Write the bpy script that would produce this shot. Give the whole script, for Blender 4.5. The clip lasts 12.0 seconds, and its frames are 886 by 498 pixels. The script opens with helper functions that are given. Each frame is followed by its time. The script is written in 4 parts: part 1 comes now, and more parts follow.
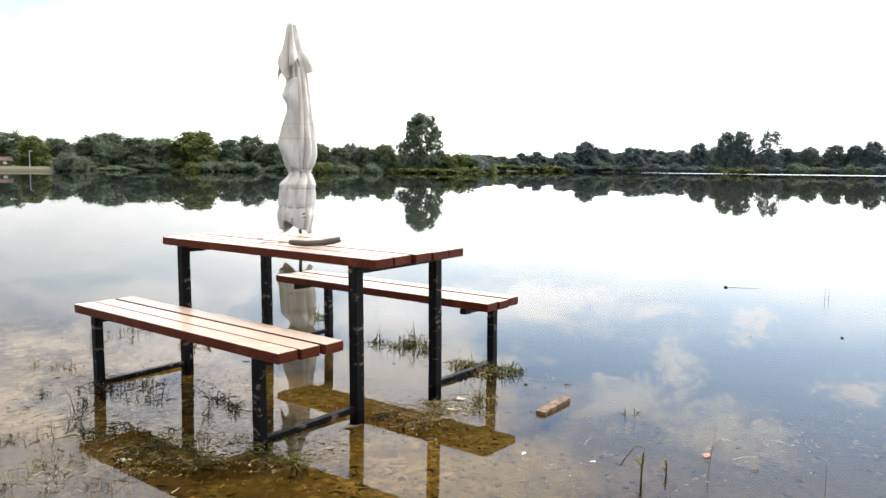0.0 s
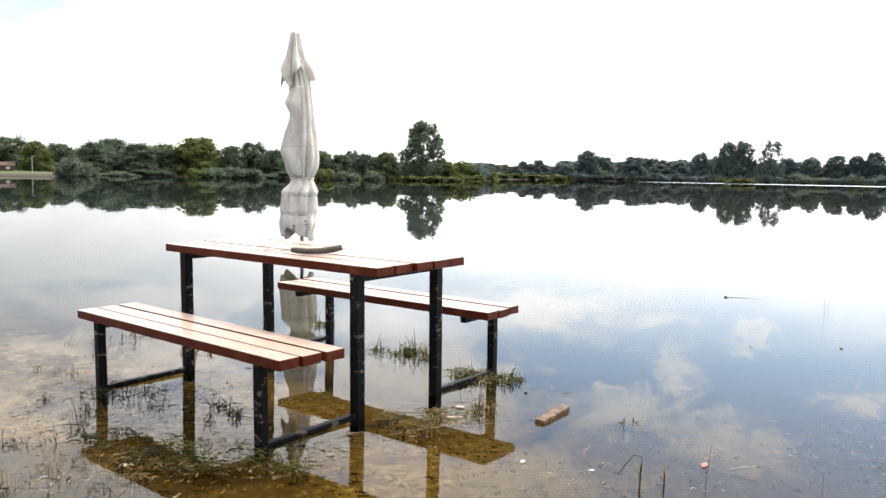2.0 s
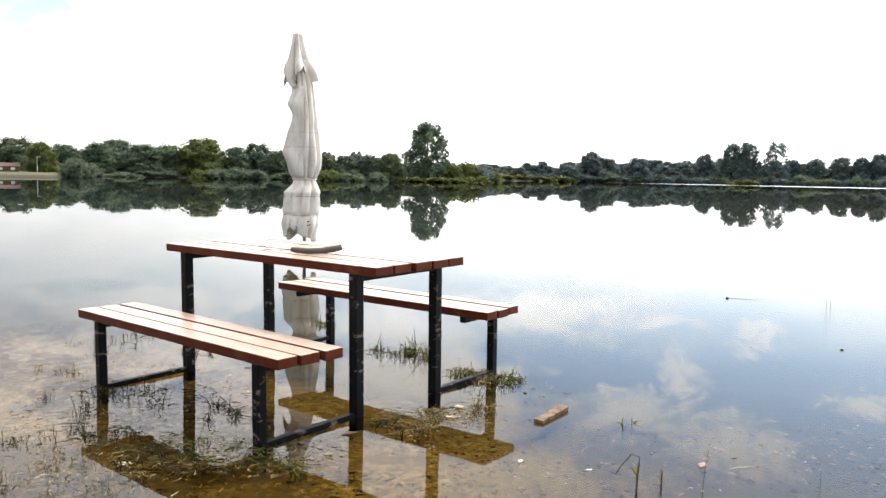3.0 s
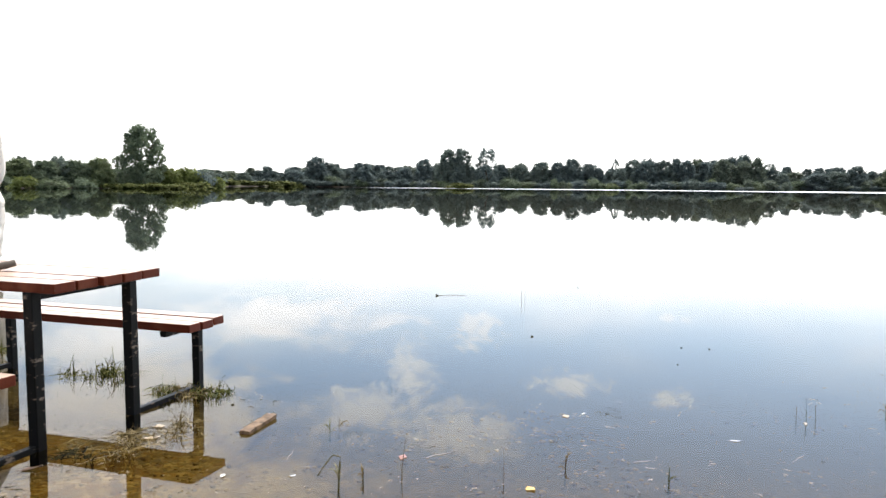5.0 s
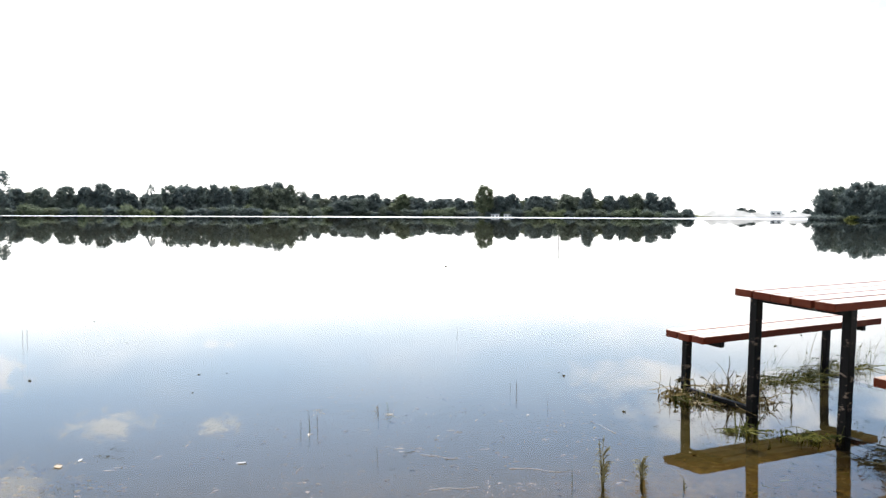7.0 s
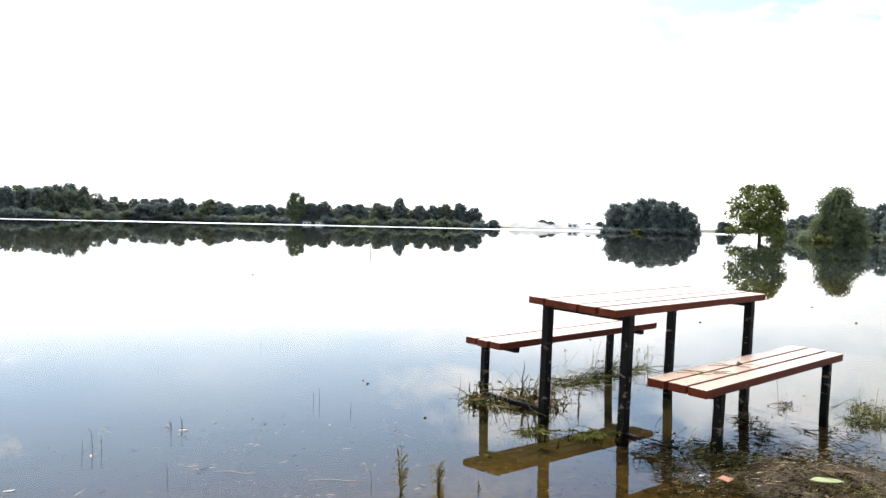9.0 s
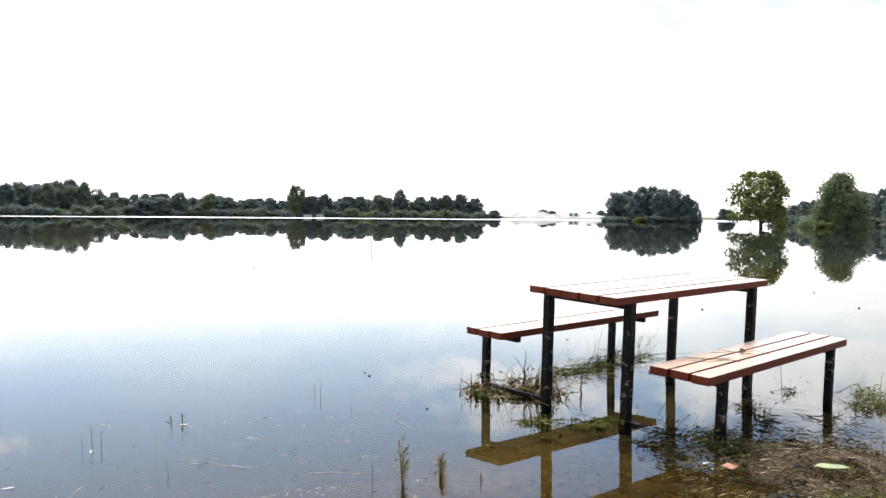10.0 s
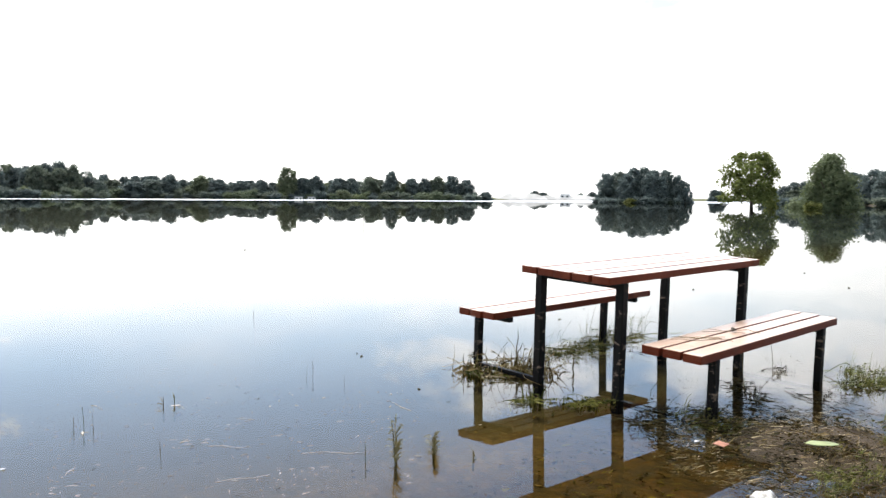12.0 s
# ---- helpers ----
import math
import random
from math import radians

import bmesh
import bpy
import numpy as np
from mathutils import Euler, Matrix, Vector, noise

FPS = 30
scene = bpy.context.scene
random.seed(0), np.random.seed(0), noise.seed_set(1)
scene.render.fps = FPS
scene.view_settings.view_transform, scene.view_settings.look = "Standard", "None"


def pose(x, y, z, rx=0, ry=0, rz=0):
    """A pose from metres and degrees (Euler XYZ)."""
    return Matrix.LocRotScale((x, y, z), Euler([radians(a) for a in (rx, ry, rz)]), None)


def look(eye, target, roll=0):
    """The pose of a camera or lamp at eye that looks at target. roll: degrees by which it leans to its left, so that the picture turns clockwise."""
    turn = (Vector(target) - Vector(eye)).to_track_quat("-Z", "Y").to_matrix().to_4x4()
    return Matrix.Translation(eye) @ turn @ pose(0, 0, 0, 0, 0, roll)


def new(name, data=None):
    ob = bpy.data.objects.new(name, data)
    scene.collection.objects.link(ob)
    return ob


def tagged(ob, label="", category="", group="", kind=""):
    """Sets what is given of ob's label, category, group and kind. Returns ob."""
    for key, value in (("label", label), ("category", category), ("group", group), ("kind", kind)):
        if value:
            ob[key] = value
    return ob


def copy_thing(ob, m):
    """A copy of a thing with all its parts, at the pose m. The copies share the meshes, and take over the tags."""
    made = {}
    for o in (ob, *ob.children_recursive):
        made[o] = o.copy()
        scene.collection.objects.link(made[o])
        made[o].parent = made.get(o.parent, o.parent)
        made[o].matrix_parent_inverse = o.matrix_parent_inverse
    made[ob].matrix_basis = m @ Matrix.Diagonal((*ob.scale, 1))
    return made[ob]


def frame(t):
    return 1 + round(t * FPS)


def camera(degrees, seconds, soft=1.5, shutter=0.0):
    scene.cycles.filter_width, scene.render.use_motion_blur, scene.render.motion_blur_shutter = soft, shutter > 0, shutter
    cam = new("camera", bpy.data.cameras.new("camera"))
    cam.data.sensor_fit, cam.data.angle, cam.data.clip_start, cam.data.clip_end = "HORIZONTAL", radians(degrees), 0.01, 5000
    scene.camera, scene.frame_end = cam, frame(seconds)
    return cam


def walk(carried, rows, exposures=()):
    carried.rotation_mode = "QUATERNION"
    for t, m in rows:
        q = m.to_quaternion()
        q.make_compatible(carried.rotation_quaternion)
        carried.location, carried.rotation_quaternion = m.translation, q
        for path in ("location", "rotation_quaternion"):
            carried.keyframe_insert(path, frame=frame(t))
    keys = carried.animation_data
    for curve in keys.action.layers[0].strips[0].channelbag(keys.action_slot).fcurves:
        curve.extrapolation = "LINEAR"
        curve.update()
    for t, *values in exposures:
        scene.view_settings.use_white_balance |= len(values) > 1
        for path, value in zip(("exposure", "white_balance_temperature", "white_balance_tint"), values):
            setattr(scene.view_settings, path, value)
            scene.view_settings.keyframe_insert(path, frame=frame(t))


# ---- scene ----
cam = camera(57.85, 12.0, soft=1.5)
# seconds, eye x y z, yaw to the left, pitch up, lean
PATH = [
    (0, 0.041, 0.184, 1.197, 0.93, -5.84, 0.65),
    (0.5, 0.037, 0.171, 1.202, 0.75, -5.66, 0.74),
    (1, 0.038, 0.168, 1.198, 0.67, -5.78, 0.96),
    (1.5, 0.044, 0.157, 1.202, 0.65, -5.50, 1.23),
    (2, 0.042, 0.155, 1.205, 1.02, -5.29, 1.04),
    (2.5, 0.044, 0.155, 1.199, 1.07, -5.56, 1.10),
    (2.7, 0.054, 0.150, 1.199, 1.33, -5.33, 1.10),
    (4.3, 0.085, 0.146, 1.210, -3.64, -4.93, 1.53),
    (4.5, 0.113, 0.136, 1.213, -7.36, -4.65, 1.04),
    (5, 0.196, 0.127, 1.204, -17.97, -4.58, 0.56),
    (5.5, 0.237, 0.111, 1.199, -25.84, -4.74, 0.93),
    (6, 0.296, 0.115, 1.194, -33.38, -3.39, 0.21),
    (6.5, 0.371, 0.108, 1.185, -41.78, -3.32, -0.60),
    (7, 0.398, 0.082, 1.194, -49.98, -2.50, 0.29),
    (7.5, 0.378, 0.058, 1.198, -53.97, -3.48, 0.07),
    (9.3, 0.463, 0.049, 1.193, -63.93, -1.55, 1.29),
    (9.5, 0.476, 0.048, 1.188, -63.84, -1.65, 1.03),
    (10, 0.474, 0.056, 1.188, -63.27, -2.37, 0.48),
    (10.5, 0.486, 0.065, 1.181, -63.34, -2.44, 0.52),
    (11, 0.472, 0.061, 1.183, -63.60, -2.93, 0.48),
    (11.5, 0.481, 0.065, 1.179, -63.61, -3.27, 0.64),
    (12, 0.485, 0.065, 1.177, -63.88, -3.66, 0.37),
]


def view(x, y, z, yaw, pitch, lean):
    a, p = radians(yaw), radians(pitch)
    ahead = Vector((-math.sin(a) * math.cos(p), math.cos(a) * math.cos(p), math.sin(p)))
    return look((x, y, z), Vector((x, y, z)) + ahead * 2, lean)


walk(cam, [(t, view(*row)) for t, *row in PATH])
scene.view_settings.exposure = 1.8

# ---- sky and sun ----
SUN_AZ, SUN_EL = 38.0, 50.0   # degrees clockwise from +y, degrees up


class Tree:
    """Short ways to write a node tree."""

    def __init__(self, tree):
        self.tree = tree
        tree.nodes.clear()

    def add(self, kind, **values):
        n = self.tree.nodes.new(kind)
        for key, value in values.items():
            if key.startswith("i_"):
                n.inputs[key[2:].replace("_", " ")].default_value = value
            else:
                setattr(n, key, value)
        return n

    def put(self, sock, v):
        if isinstance(v, tuple):
            sock.default_value = (*v, 1.0) if len(v) == 3 and sock.type == "RGBA" else v
        elif isinstance(v, (int, float)):
            sock.default_value = v
        else:
            self.tree.links.new(v, sock)

    def math(self, op, a, b=None, c=None, clamp=False):
        n = self.add("ShaderNodeMath", operation=op, use_clamp=clamp)
        for k, v in enumerate((a, b, c)):
            if v is not None:
                self.put(n.inputs[k], v)
        return n.outputs[0]

    def step(self, value, lo, hi, to_lo=0.0, to_hi=1.0):
        n = self.add("ShaderNodeMapRange", interpolation_type="SMOOTHSTEP")
        for name, v in (("Value", value), ("From Min", lo), ("From Max", hi), ("To Min", to_lo), ("To Max", to_hi)):
            self.put(n.inputs[name], v)
        return n.outputs["Result"]

    def mix(self, fac, a, b, blend="MIX"):
        n = self.add("ShaderNodeMix", data_type="RGBA", blend_type=blend)
        self.put(n.inputs[0], fac)
        self.put(n.inputs[6], a)
        self.put(n.inputs[7], b)
        return n.outputs[2]

    def noise(self, vector, scale, detail=4.0, rough=0.55, distortion=0.0):
        n = self.add("ShaderNodeTexNoise", i_Scale=scale, i_Detail=detail, i_Roughness=rough, i_Distortion=distortion)
        self.put(n.inputs["Vector"], vector)
        return n.outputs["Fac"]

    def scaled(self, vector, sx, sy, sz):
        n = self.add("ShaderNodeVectorMath", operation="MULTIPLY")
        self.put(n.inputs[0], vector)
        n.inputs[1].default_value = (sx, sy, sz)
        return n.outputs[0]


def way_of(az, el):
    a, e = radians(az), radians(el)
    return Vector((math.sin(a) * math.cos(e), math.cos(a) * math.cos(e), math.sin(e)))


world = bpy.data.worlds.new("world")
scene.world = world
world.use_nodes = True
w = Tree(world.node_tree)
sky = w.add("ShaderNodeTexSky", sky_type="NISHITA", sun_disc=False, sun_elevation=radians(SUN_EL), sun_rotation=radians(SUN_AZ),
            air_density=1.0, dust_density=1.0, ozone_density=1.5, altitude=100.0)
coord = w.add("ShaderNodeTexCoord").outputs["Generated"]
sep = w.add("ShaderNodeSeparateXYZ")
w.put(sep.inputs[0], coord)
up = w.math("MAXIMUM", sep.outputs["Z"], 0.0)
flat = w.add("ShaderNodeVectorMath", operation="SCALE")
w.put(flat.inputs[0], coord)
w.put(flat.inputs["Scale"], w.math("DIVIDE", 1.0, w.math("ADD", up, 0.2)))
flat = flat.outputs[0]
big = w.noise(flat, 1.6, 7.0, 0.55, 0.3)
fine = w.noise(flat, 7.0, 6.0, 0.6, 0.5)
wisp = w.noise(w.scaled(coord, 1.0, 1.0, 1.8), 16.0, 6.0, 0.58, 0.5)
shred = w.noise(w.scaled(coord, 1.0, 1.0, 1.5), 46.0, 6.0, 0.62, 0.6)
# thick white haze towards the horizon, with a ragged upper edge
ragged = w.math("MULTIPLY_ADD", w.math("SUBTRACT", big, 0.5), 0.16, up)
haze = w.math("SUBTRACT", 1.0, w.step(ragged, 0.05, 0.24))
puffs = w.math("MULTIPLY", w.step(w.math("MULTIPLY_ADD", fine, 0.25, big), 0.30, 0.56), w.step(up, 0.36, 0.60))
cover = w.math("MAXIMUM", w.math("MULTIPLY", haze, 0.9), w.math("MULTIPLY", puffs, 0.85))
# single clouds: azimuth, elevation, half width, half height (degrees)
CLOUDS = [(-13.0, 18.0, 16.0, 5.0), (-3.0, 15.0, 9.0, 4.0), (0.0, 22.0, 10.0, 3.0), (20.7, 10.0, 1.9, 1.4), (15.9, 13.5, 1.3, 2.4), (18.9, 17.4, 4.4, 1.8), (12.5, 16.0, 3.6, 1.6), (6.2, 9.3, 9.3, 2.4), (27.1, 13.9, 2.4, 0.8), (34.2, 14.4, 1.4, 0.6), (35.8, 6.5, 3.2, 1.0), (34.1, 9.0, 1.1, 0.6), (35.3, 6.6, 3.6, 1.2), (65.2, 6.6, 9.7, 1.2), (-4.3, 10.7, 8.1, 2.4), (-21.7, 8.7, 10.1, 2.0), (-19.0, 12.5, 11.0, 3.4), (92.0, 9.5, 10.0, 3.4), (86.0, 11.5, 9.0, 3.0), (69.0, 12.5, 8.0, 3.0), (-31.0, 19.0, 12.0, 7.0)]
bright = None
for az, el, wide, tall in CLOUDS:
    mid = way_of(az, el)
    side, rise = Vector((mid.y, -mid.x, 0)).normalized(), None
    rise = side.cross(mid).normalized()
    parts_of = []
    for axis, half in ((side, wide), (rise, tall)):
        dot = w.add("ShaderNodeVectorMath", operation="DOT_PRODUCT")
        w.put(dot.inputs[0], coord)
        dot.inputs[1].default_value = axis
        parts_of.append(w.math("POWER", w.math("DIVIDE", w.math("ABSOLUTE", dot.outputs["Value"]), math.sin(radians(half))), 2.0))
    front = w.add("ShaderNodeVectorMath", operation="DOT_PRODUCT")
    w.put(front.inputs[0], coord)
    front.inputs[1].default_value = mid
    reach = w.math("SQRT", w.math("ADD", *parts_of))
    edge = w.math("MULTIPLY_ADD", w.math("SUBTRACT", wisp if wide > 5 else shred, 0.5), 2.4 if wide > 5 else 4.0, reach)
    one = w.math("MULTIPLY", w.step(edge, 1.35, 0.15), w.math("GREATER_THAN", front.outputs["Value"], 0.0))
    cover = w.math("MAXIMUM", cover, w.math("MULTIPLY", one, 0.8 if wide > 5 else 0.62))
    if az < 1 and el > 14:   # the tall bright bank in the west
        bright = one if bright is None else w.math("MAXIMUM", bright, one)
near_sun = w.add("ShaderNodeVectorMath", operation="DOT_PRODUCT")
w.put(near_sun.inputs[0], coord)
near_sun.inputs[1].default_value = way_of(SUN_AZ, SUN_EL)
glow = w.step(near_sun.outputs["Value"], 0.30, 0.66)
lit = w.mix(glow, w.mix(fine, (3.9, 3.95, 4.0), (5.2, 5.15, 5.1)), w.mix(fine, (7.8, 7.8, 7.8), (11.0, 10.8, 10.6)))
base = w.mix(1.0, sky.outputs["Color"], (0.88, 0.95, 1.0), "MULTIPLY")
base = w.mix(1.0, base, w.mix(w.step(near_sun.outputs["Value"], 0.35, 0.78), (0.60, 0.60, 0.60), (0.94, 0.94, 0.95)), "MULTIPLY")
air = w.mix(cover, base, lit)
air = w.mix(w.math("MULTIPLY", bright, 0.8), air, (7.2, 7.0, 6.8))
back = w.add("ShaderNodeBackground", i_Strength=0.1)
w.put(back.inputs["Color"], air)
w.put(w.add("ShaderNodeOutputWorld").inputs["Surface"], back.outputs[0])

sun = new("sun", bpy.data.lights.new("sun", "SUN"))
sun.data.energy, sun.data.angle, sun.data.color = 1.5, radians(10), (1.0, 0.98, 0.94)
sun.matrix_world = look(way_of(SUN_AZ, SUN_EL) * 50, (0, 0, 0))


# ---- materials ----
def material(name, rough=0.6, metal=0.0, spec=0.5):
    m = bpy.data.materials.new(name)
    m.use_nodes = True
    t = Tree(m.node_tree)
    b = t.add("ShaderNodeBsdfPrincipled", i_Roughness=rough, i_Metallic=metal)
    b.inputs["Specular IOR Level"].default_value = spec
    t.put(t.add("ShaderNodeOutputMaterial").inputs["Surface"], b.outputs[0])
    return m, t, b


def position(t):
    return t.add("ShaderNodeNewGeometry").outputs["Position"]


def bump(t, b, height, strength, distance):
    n = t.add("ShaderNodeBump", i_Strength=strength, i_Distance=distance)
    t.put(n.inputs["Height"], height)
    t.put(b.inputs["Normal"], n.outputs[0])
    return n


def painted_wood(name, low, high, worn, coat):
    m, t, b = material(name, 0.36, 0.0, 0.12 + 0.35 * coat)
    co = t.add("ShaderNodeTexCoord").outputs["Object"]
    rnd = t.add("ShaderNodeObjectInfo").outputs["Random"]
    grain = t.noise(t.scaled(co, 3.0, 60.0, 60.0), 1.0, 6.0, 0.6, 0.4)
    blot = t.noise(co, 5.0, 4.0)
    col = t.mix(grain, low, high)
    col = t.mix(t.step(blot, 0.5, 0.75), col, worn)
    col = t.mix(t.math("MULTIPLY", rnd, 0.3), col, high)
    dirt = t.math("MAXIMUM", t.step(t.noise(co, 38.0, 5.0, 0.7), 0.60, 0.72), t.math("MULTIPLY", t.step(t.noise(co, 6.0, 6.0, 0.75), 0.62, 0.66), 0.5))
    col = t.mix(t.math("MULTIPLY", dirt, 0.5), col, (0.09, 0.06, 0.04))
    t.put(b.inputs["Base Color"], col)
    t.put(b.inputs["Roughness"], t.math("MULTIPLY_ADD", blot, 0.25, 0.24))
    b.inputs["Coat Weight"].default_value = coat
    b.inputs["Coat IOR"].default_value = 1.6
    t.put(b.inputs["Coat Roughness"], t.math("MULTIPLY_ADD", grain, 0.2, 0.12))
    bump(t, b, grain, 0.25, 0.002)
    return m


def black_steel():
    m, t, b = material("black_paint", 0.5, 0.0, 0.12)
    co = position(t)
    flake = t.noise(t.scaled(co, 13.0, 13.0, 26.0), 1.0, 6.0, 0.65)
    col = t.mix(t.step(flake, 0.575, 0.65), (0.004, 0.004, 0.004), (0.13, 0.10, 0.075))
    t.put(b.inputs["Base Color"], col)
    t.put(b.inputs["Roughness"], t.math("MULTIPLY_ADD", flake, 0.4, 0.25))
    bump(t, b, flake, 0.3, 0.002)
    return m


def canvas():
    m, t, b = material("weathered_canvas", 0.85, 0.0, 0.2)
    co = t.add("ShaderNodeTexCoord").outputs["Object"]
    stain = t.noise(t.scaled(co, 4.0, 4.0, 1.4), 1.6, 6.0, 0.6)
    spot = t.noise(co, 14.0, 4.0, 0.7)
    col = t.mix(t.step(stain, 0.3, 0.7), (0.80, 0.74, 0.66), (0.56, 0.49, 0.41))
    col = t.mix(t.math("MULTIPLY", t.step(spot, 0.63, 0.72), 0.5), col, (0.34, 0.28, 0.22))
    parts = t.add("ShaderNodeSeparateXYZ")
    t.put(parts.inputs[0], co)
    for z in (0.62, 0.88, 1.56, 1.76):
        line = t.step(t.math("ABSOLUTE", t.math("SUBTRACT", t.math("MULTIPLY_ADD", spot, 0.03, parts.outputs[2]), z + 0.015)), 0.012, 0.004)
        col = t.mix(t.math("MULTIPLY", t.math("MULTIPLY", line, t.step(stain, 0.42, 0.55)), 0.7 if z < 1 else 0.3), col, (0.22, 0.19, 0.16))
    t.put(b.inputs["Base Color"], col)
    weave = t.noise(co, 240.0, 2.0)
    bump(t, b, weave, 0.15, 0.001)
    return m


def plain(name, a, b_col, scale=8.0, rough=0.7, metal=0.0, island=False, relief=0.0):
    m, t, b = material(name, rough, metal, 0.12 if island else 0.35)
    co = position(t)
    n = t.noise(co, scale, 5.0, 0.6)
    fac = t.step(n, 0.3, 0.7)
    if island:
        g = t.add("ShaderNodeNewGeometry").outputs["Random Per Island"]
        fac = t.math("MULTIPLY_ADD", fac, 0.25, t.math("MULTIPLY", t.step(g, 0.25, 0.85), 0.75))
    t.put(b.inputs["Base Color"], t.mix(fac, a, b_col))
    if relief:
        bump(t, b, n, 0.5, relief)
    return m


def foliage(name, dark, light, yellow):
    m = bpy.data.materials.new(name)
    m.use_nodes = True
    t = Tree(m.node_tree)
    g = t.add("ShaderNodeNewGeometry").outputs["Random Per Island"]
    o = t.add("ShaderNodeObjectInfo").outputs["Random"]
    mottle = t.noise(position(t), 1.6, 5.0, 0.75)
    col = t.mix(t.math("MULTIPLY_ADD", g, 0.45, t.step(mottle, 0.36, 0.66, 0.0, 0.55)), dark, light)
    col = t.mix(t.math("MULTIPLY", t.step(o, 0.55, 1.0), 0.6), col, yellow)
    b = t.add("ShaderNodeBsdfPrincipled", i_Roughness=0.6)
    b.inputs["Specular IOR Level"].default_value = 0.12
    t.put(b.inputs["Base Color"], col)
    tr = t.add("ShaderNodeBsdfTranslucent")
    t.put(tr.inputs["Color"], col)
    mx = t.add("ShaderNodeMixShader", i_Fac=0.5)
    t.put(mx.inputs[1], b.outputs[0])
    t.put(mx.inputs[2], tr.outputs[0])
    t.put(t.add("ShaderNodeOutputMaterial").inputs["Surface"], mx.outputs[0])
    return m


def lake_water():
    m = bpy.data.materials.new("lake_water")
    m.use_nodes = True
    t = Tree(m.node_tree)
    p = position(t)
    # faint slow swell
    wave = t.add("ShaderNodeTexNoise", i_Scale=0.9, i_Detail=2.0, i_Roughness=0.5)
    t.put(wave.inputs["Vector"], p)
    tilt = t.add("ShaderNodeVectorMath", operation="MULTIPLY_ADD")
    t.put(tilt.inputs[0], wave.outputs["Color"])
    tilt.inputs[1].default_value = (0.0034, 0.0034, 0.0)
    tilt.inputs[2].default_value = (-0.0017, -0.0017, 1.0)
    n = t.add("ShaderNodeVectorMath", operation="NORMALIZE")
    t.put(n.inputs[0], tilt.outputs[0])
    # the breeze ruffles a strip off the far shore
    s = t.add("ShaderNodeSeparateXYZ")
    t.put(s.inputs[0], p)
    r = t.math("SQRT", t.math("ADD", t.math("POWER", s.outputs[0], 2.0), t.math("POWER", s.outputs[1], 2.0)))
    az = t.math("ARCTAN2", s.outputs[0], s.outputs[1])
    strip = t.math("MULTIPLY", t.step(t.math("MULTIPLY_ADD", t.noise(p, 0.02, 3.0), 30.0, r), 255.0, 275.0), t.step(az, radians(9), radians(17)))
    strip = t.math("MULTIPLY", strip, t.step(az, radians(110), radians(80)))
    gloss = t.add("ShaderNodeBsdfAnisotropic")
    t.put(gloss.inputs["Roughness"], t.math("MULTIPLY_ADD", strip, 0.30, 0.004))
    t.put(gloss.inputs["Normal"], n.outputs[0])
    clear = t.add("ShaderNodeBsdfTransparent")
    clear.inputs["Color"].default_value = (0.95, 0.84, 0.50, 1)
    fr = t.add("ShaderNodeFresnel", i_IOR=1.333)
    t.put(fr.inputs["Normal"], n.outputs[0])
    mx = t.add("ShaderNodeMixShader")
    t.put(mx.inputs[0], fr.outputs[0])
    t.put(mx.inputs[1], clear.outputs[0])
    t.put(mx.inputs[2], gloss.outputs[0])
    t.put(t.add("ShaderNodeOutputMaterial").inputs["Surface"], mx.outputs[0])
    return m


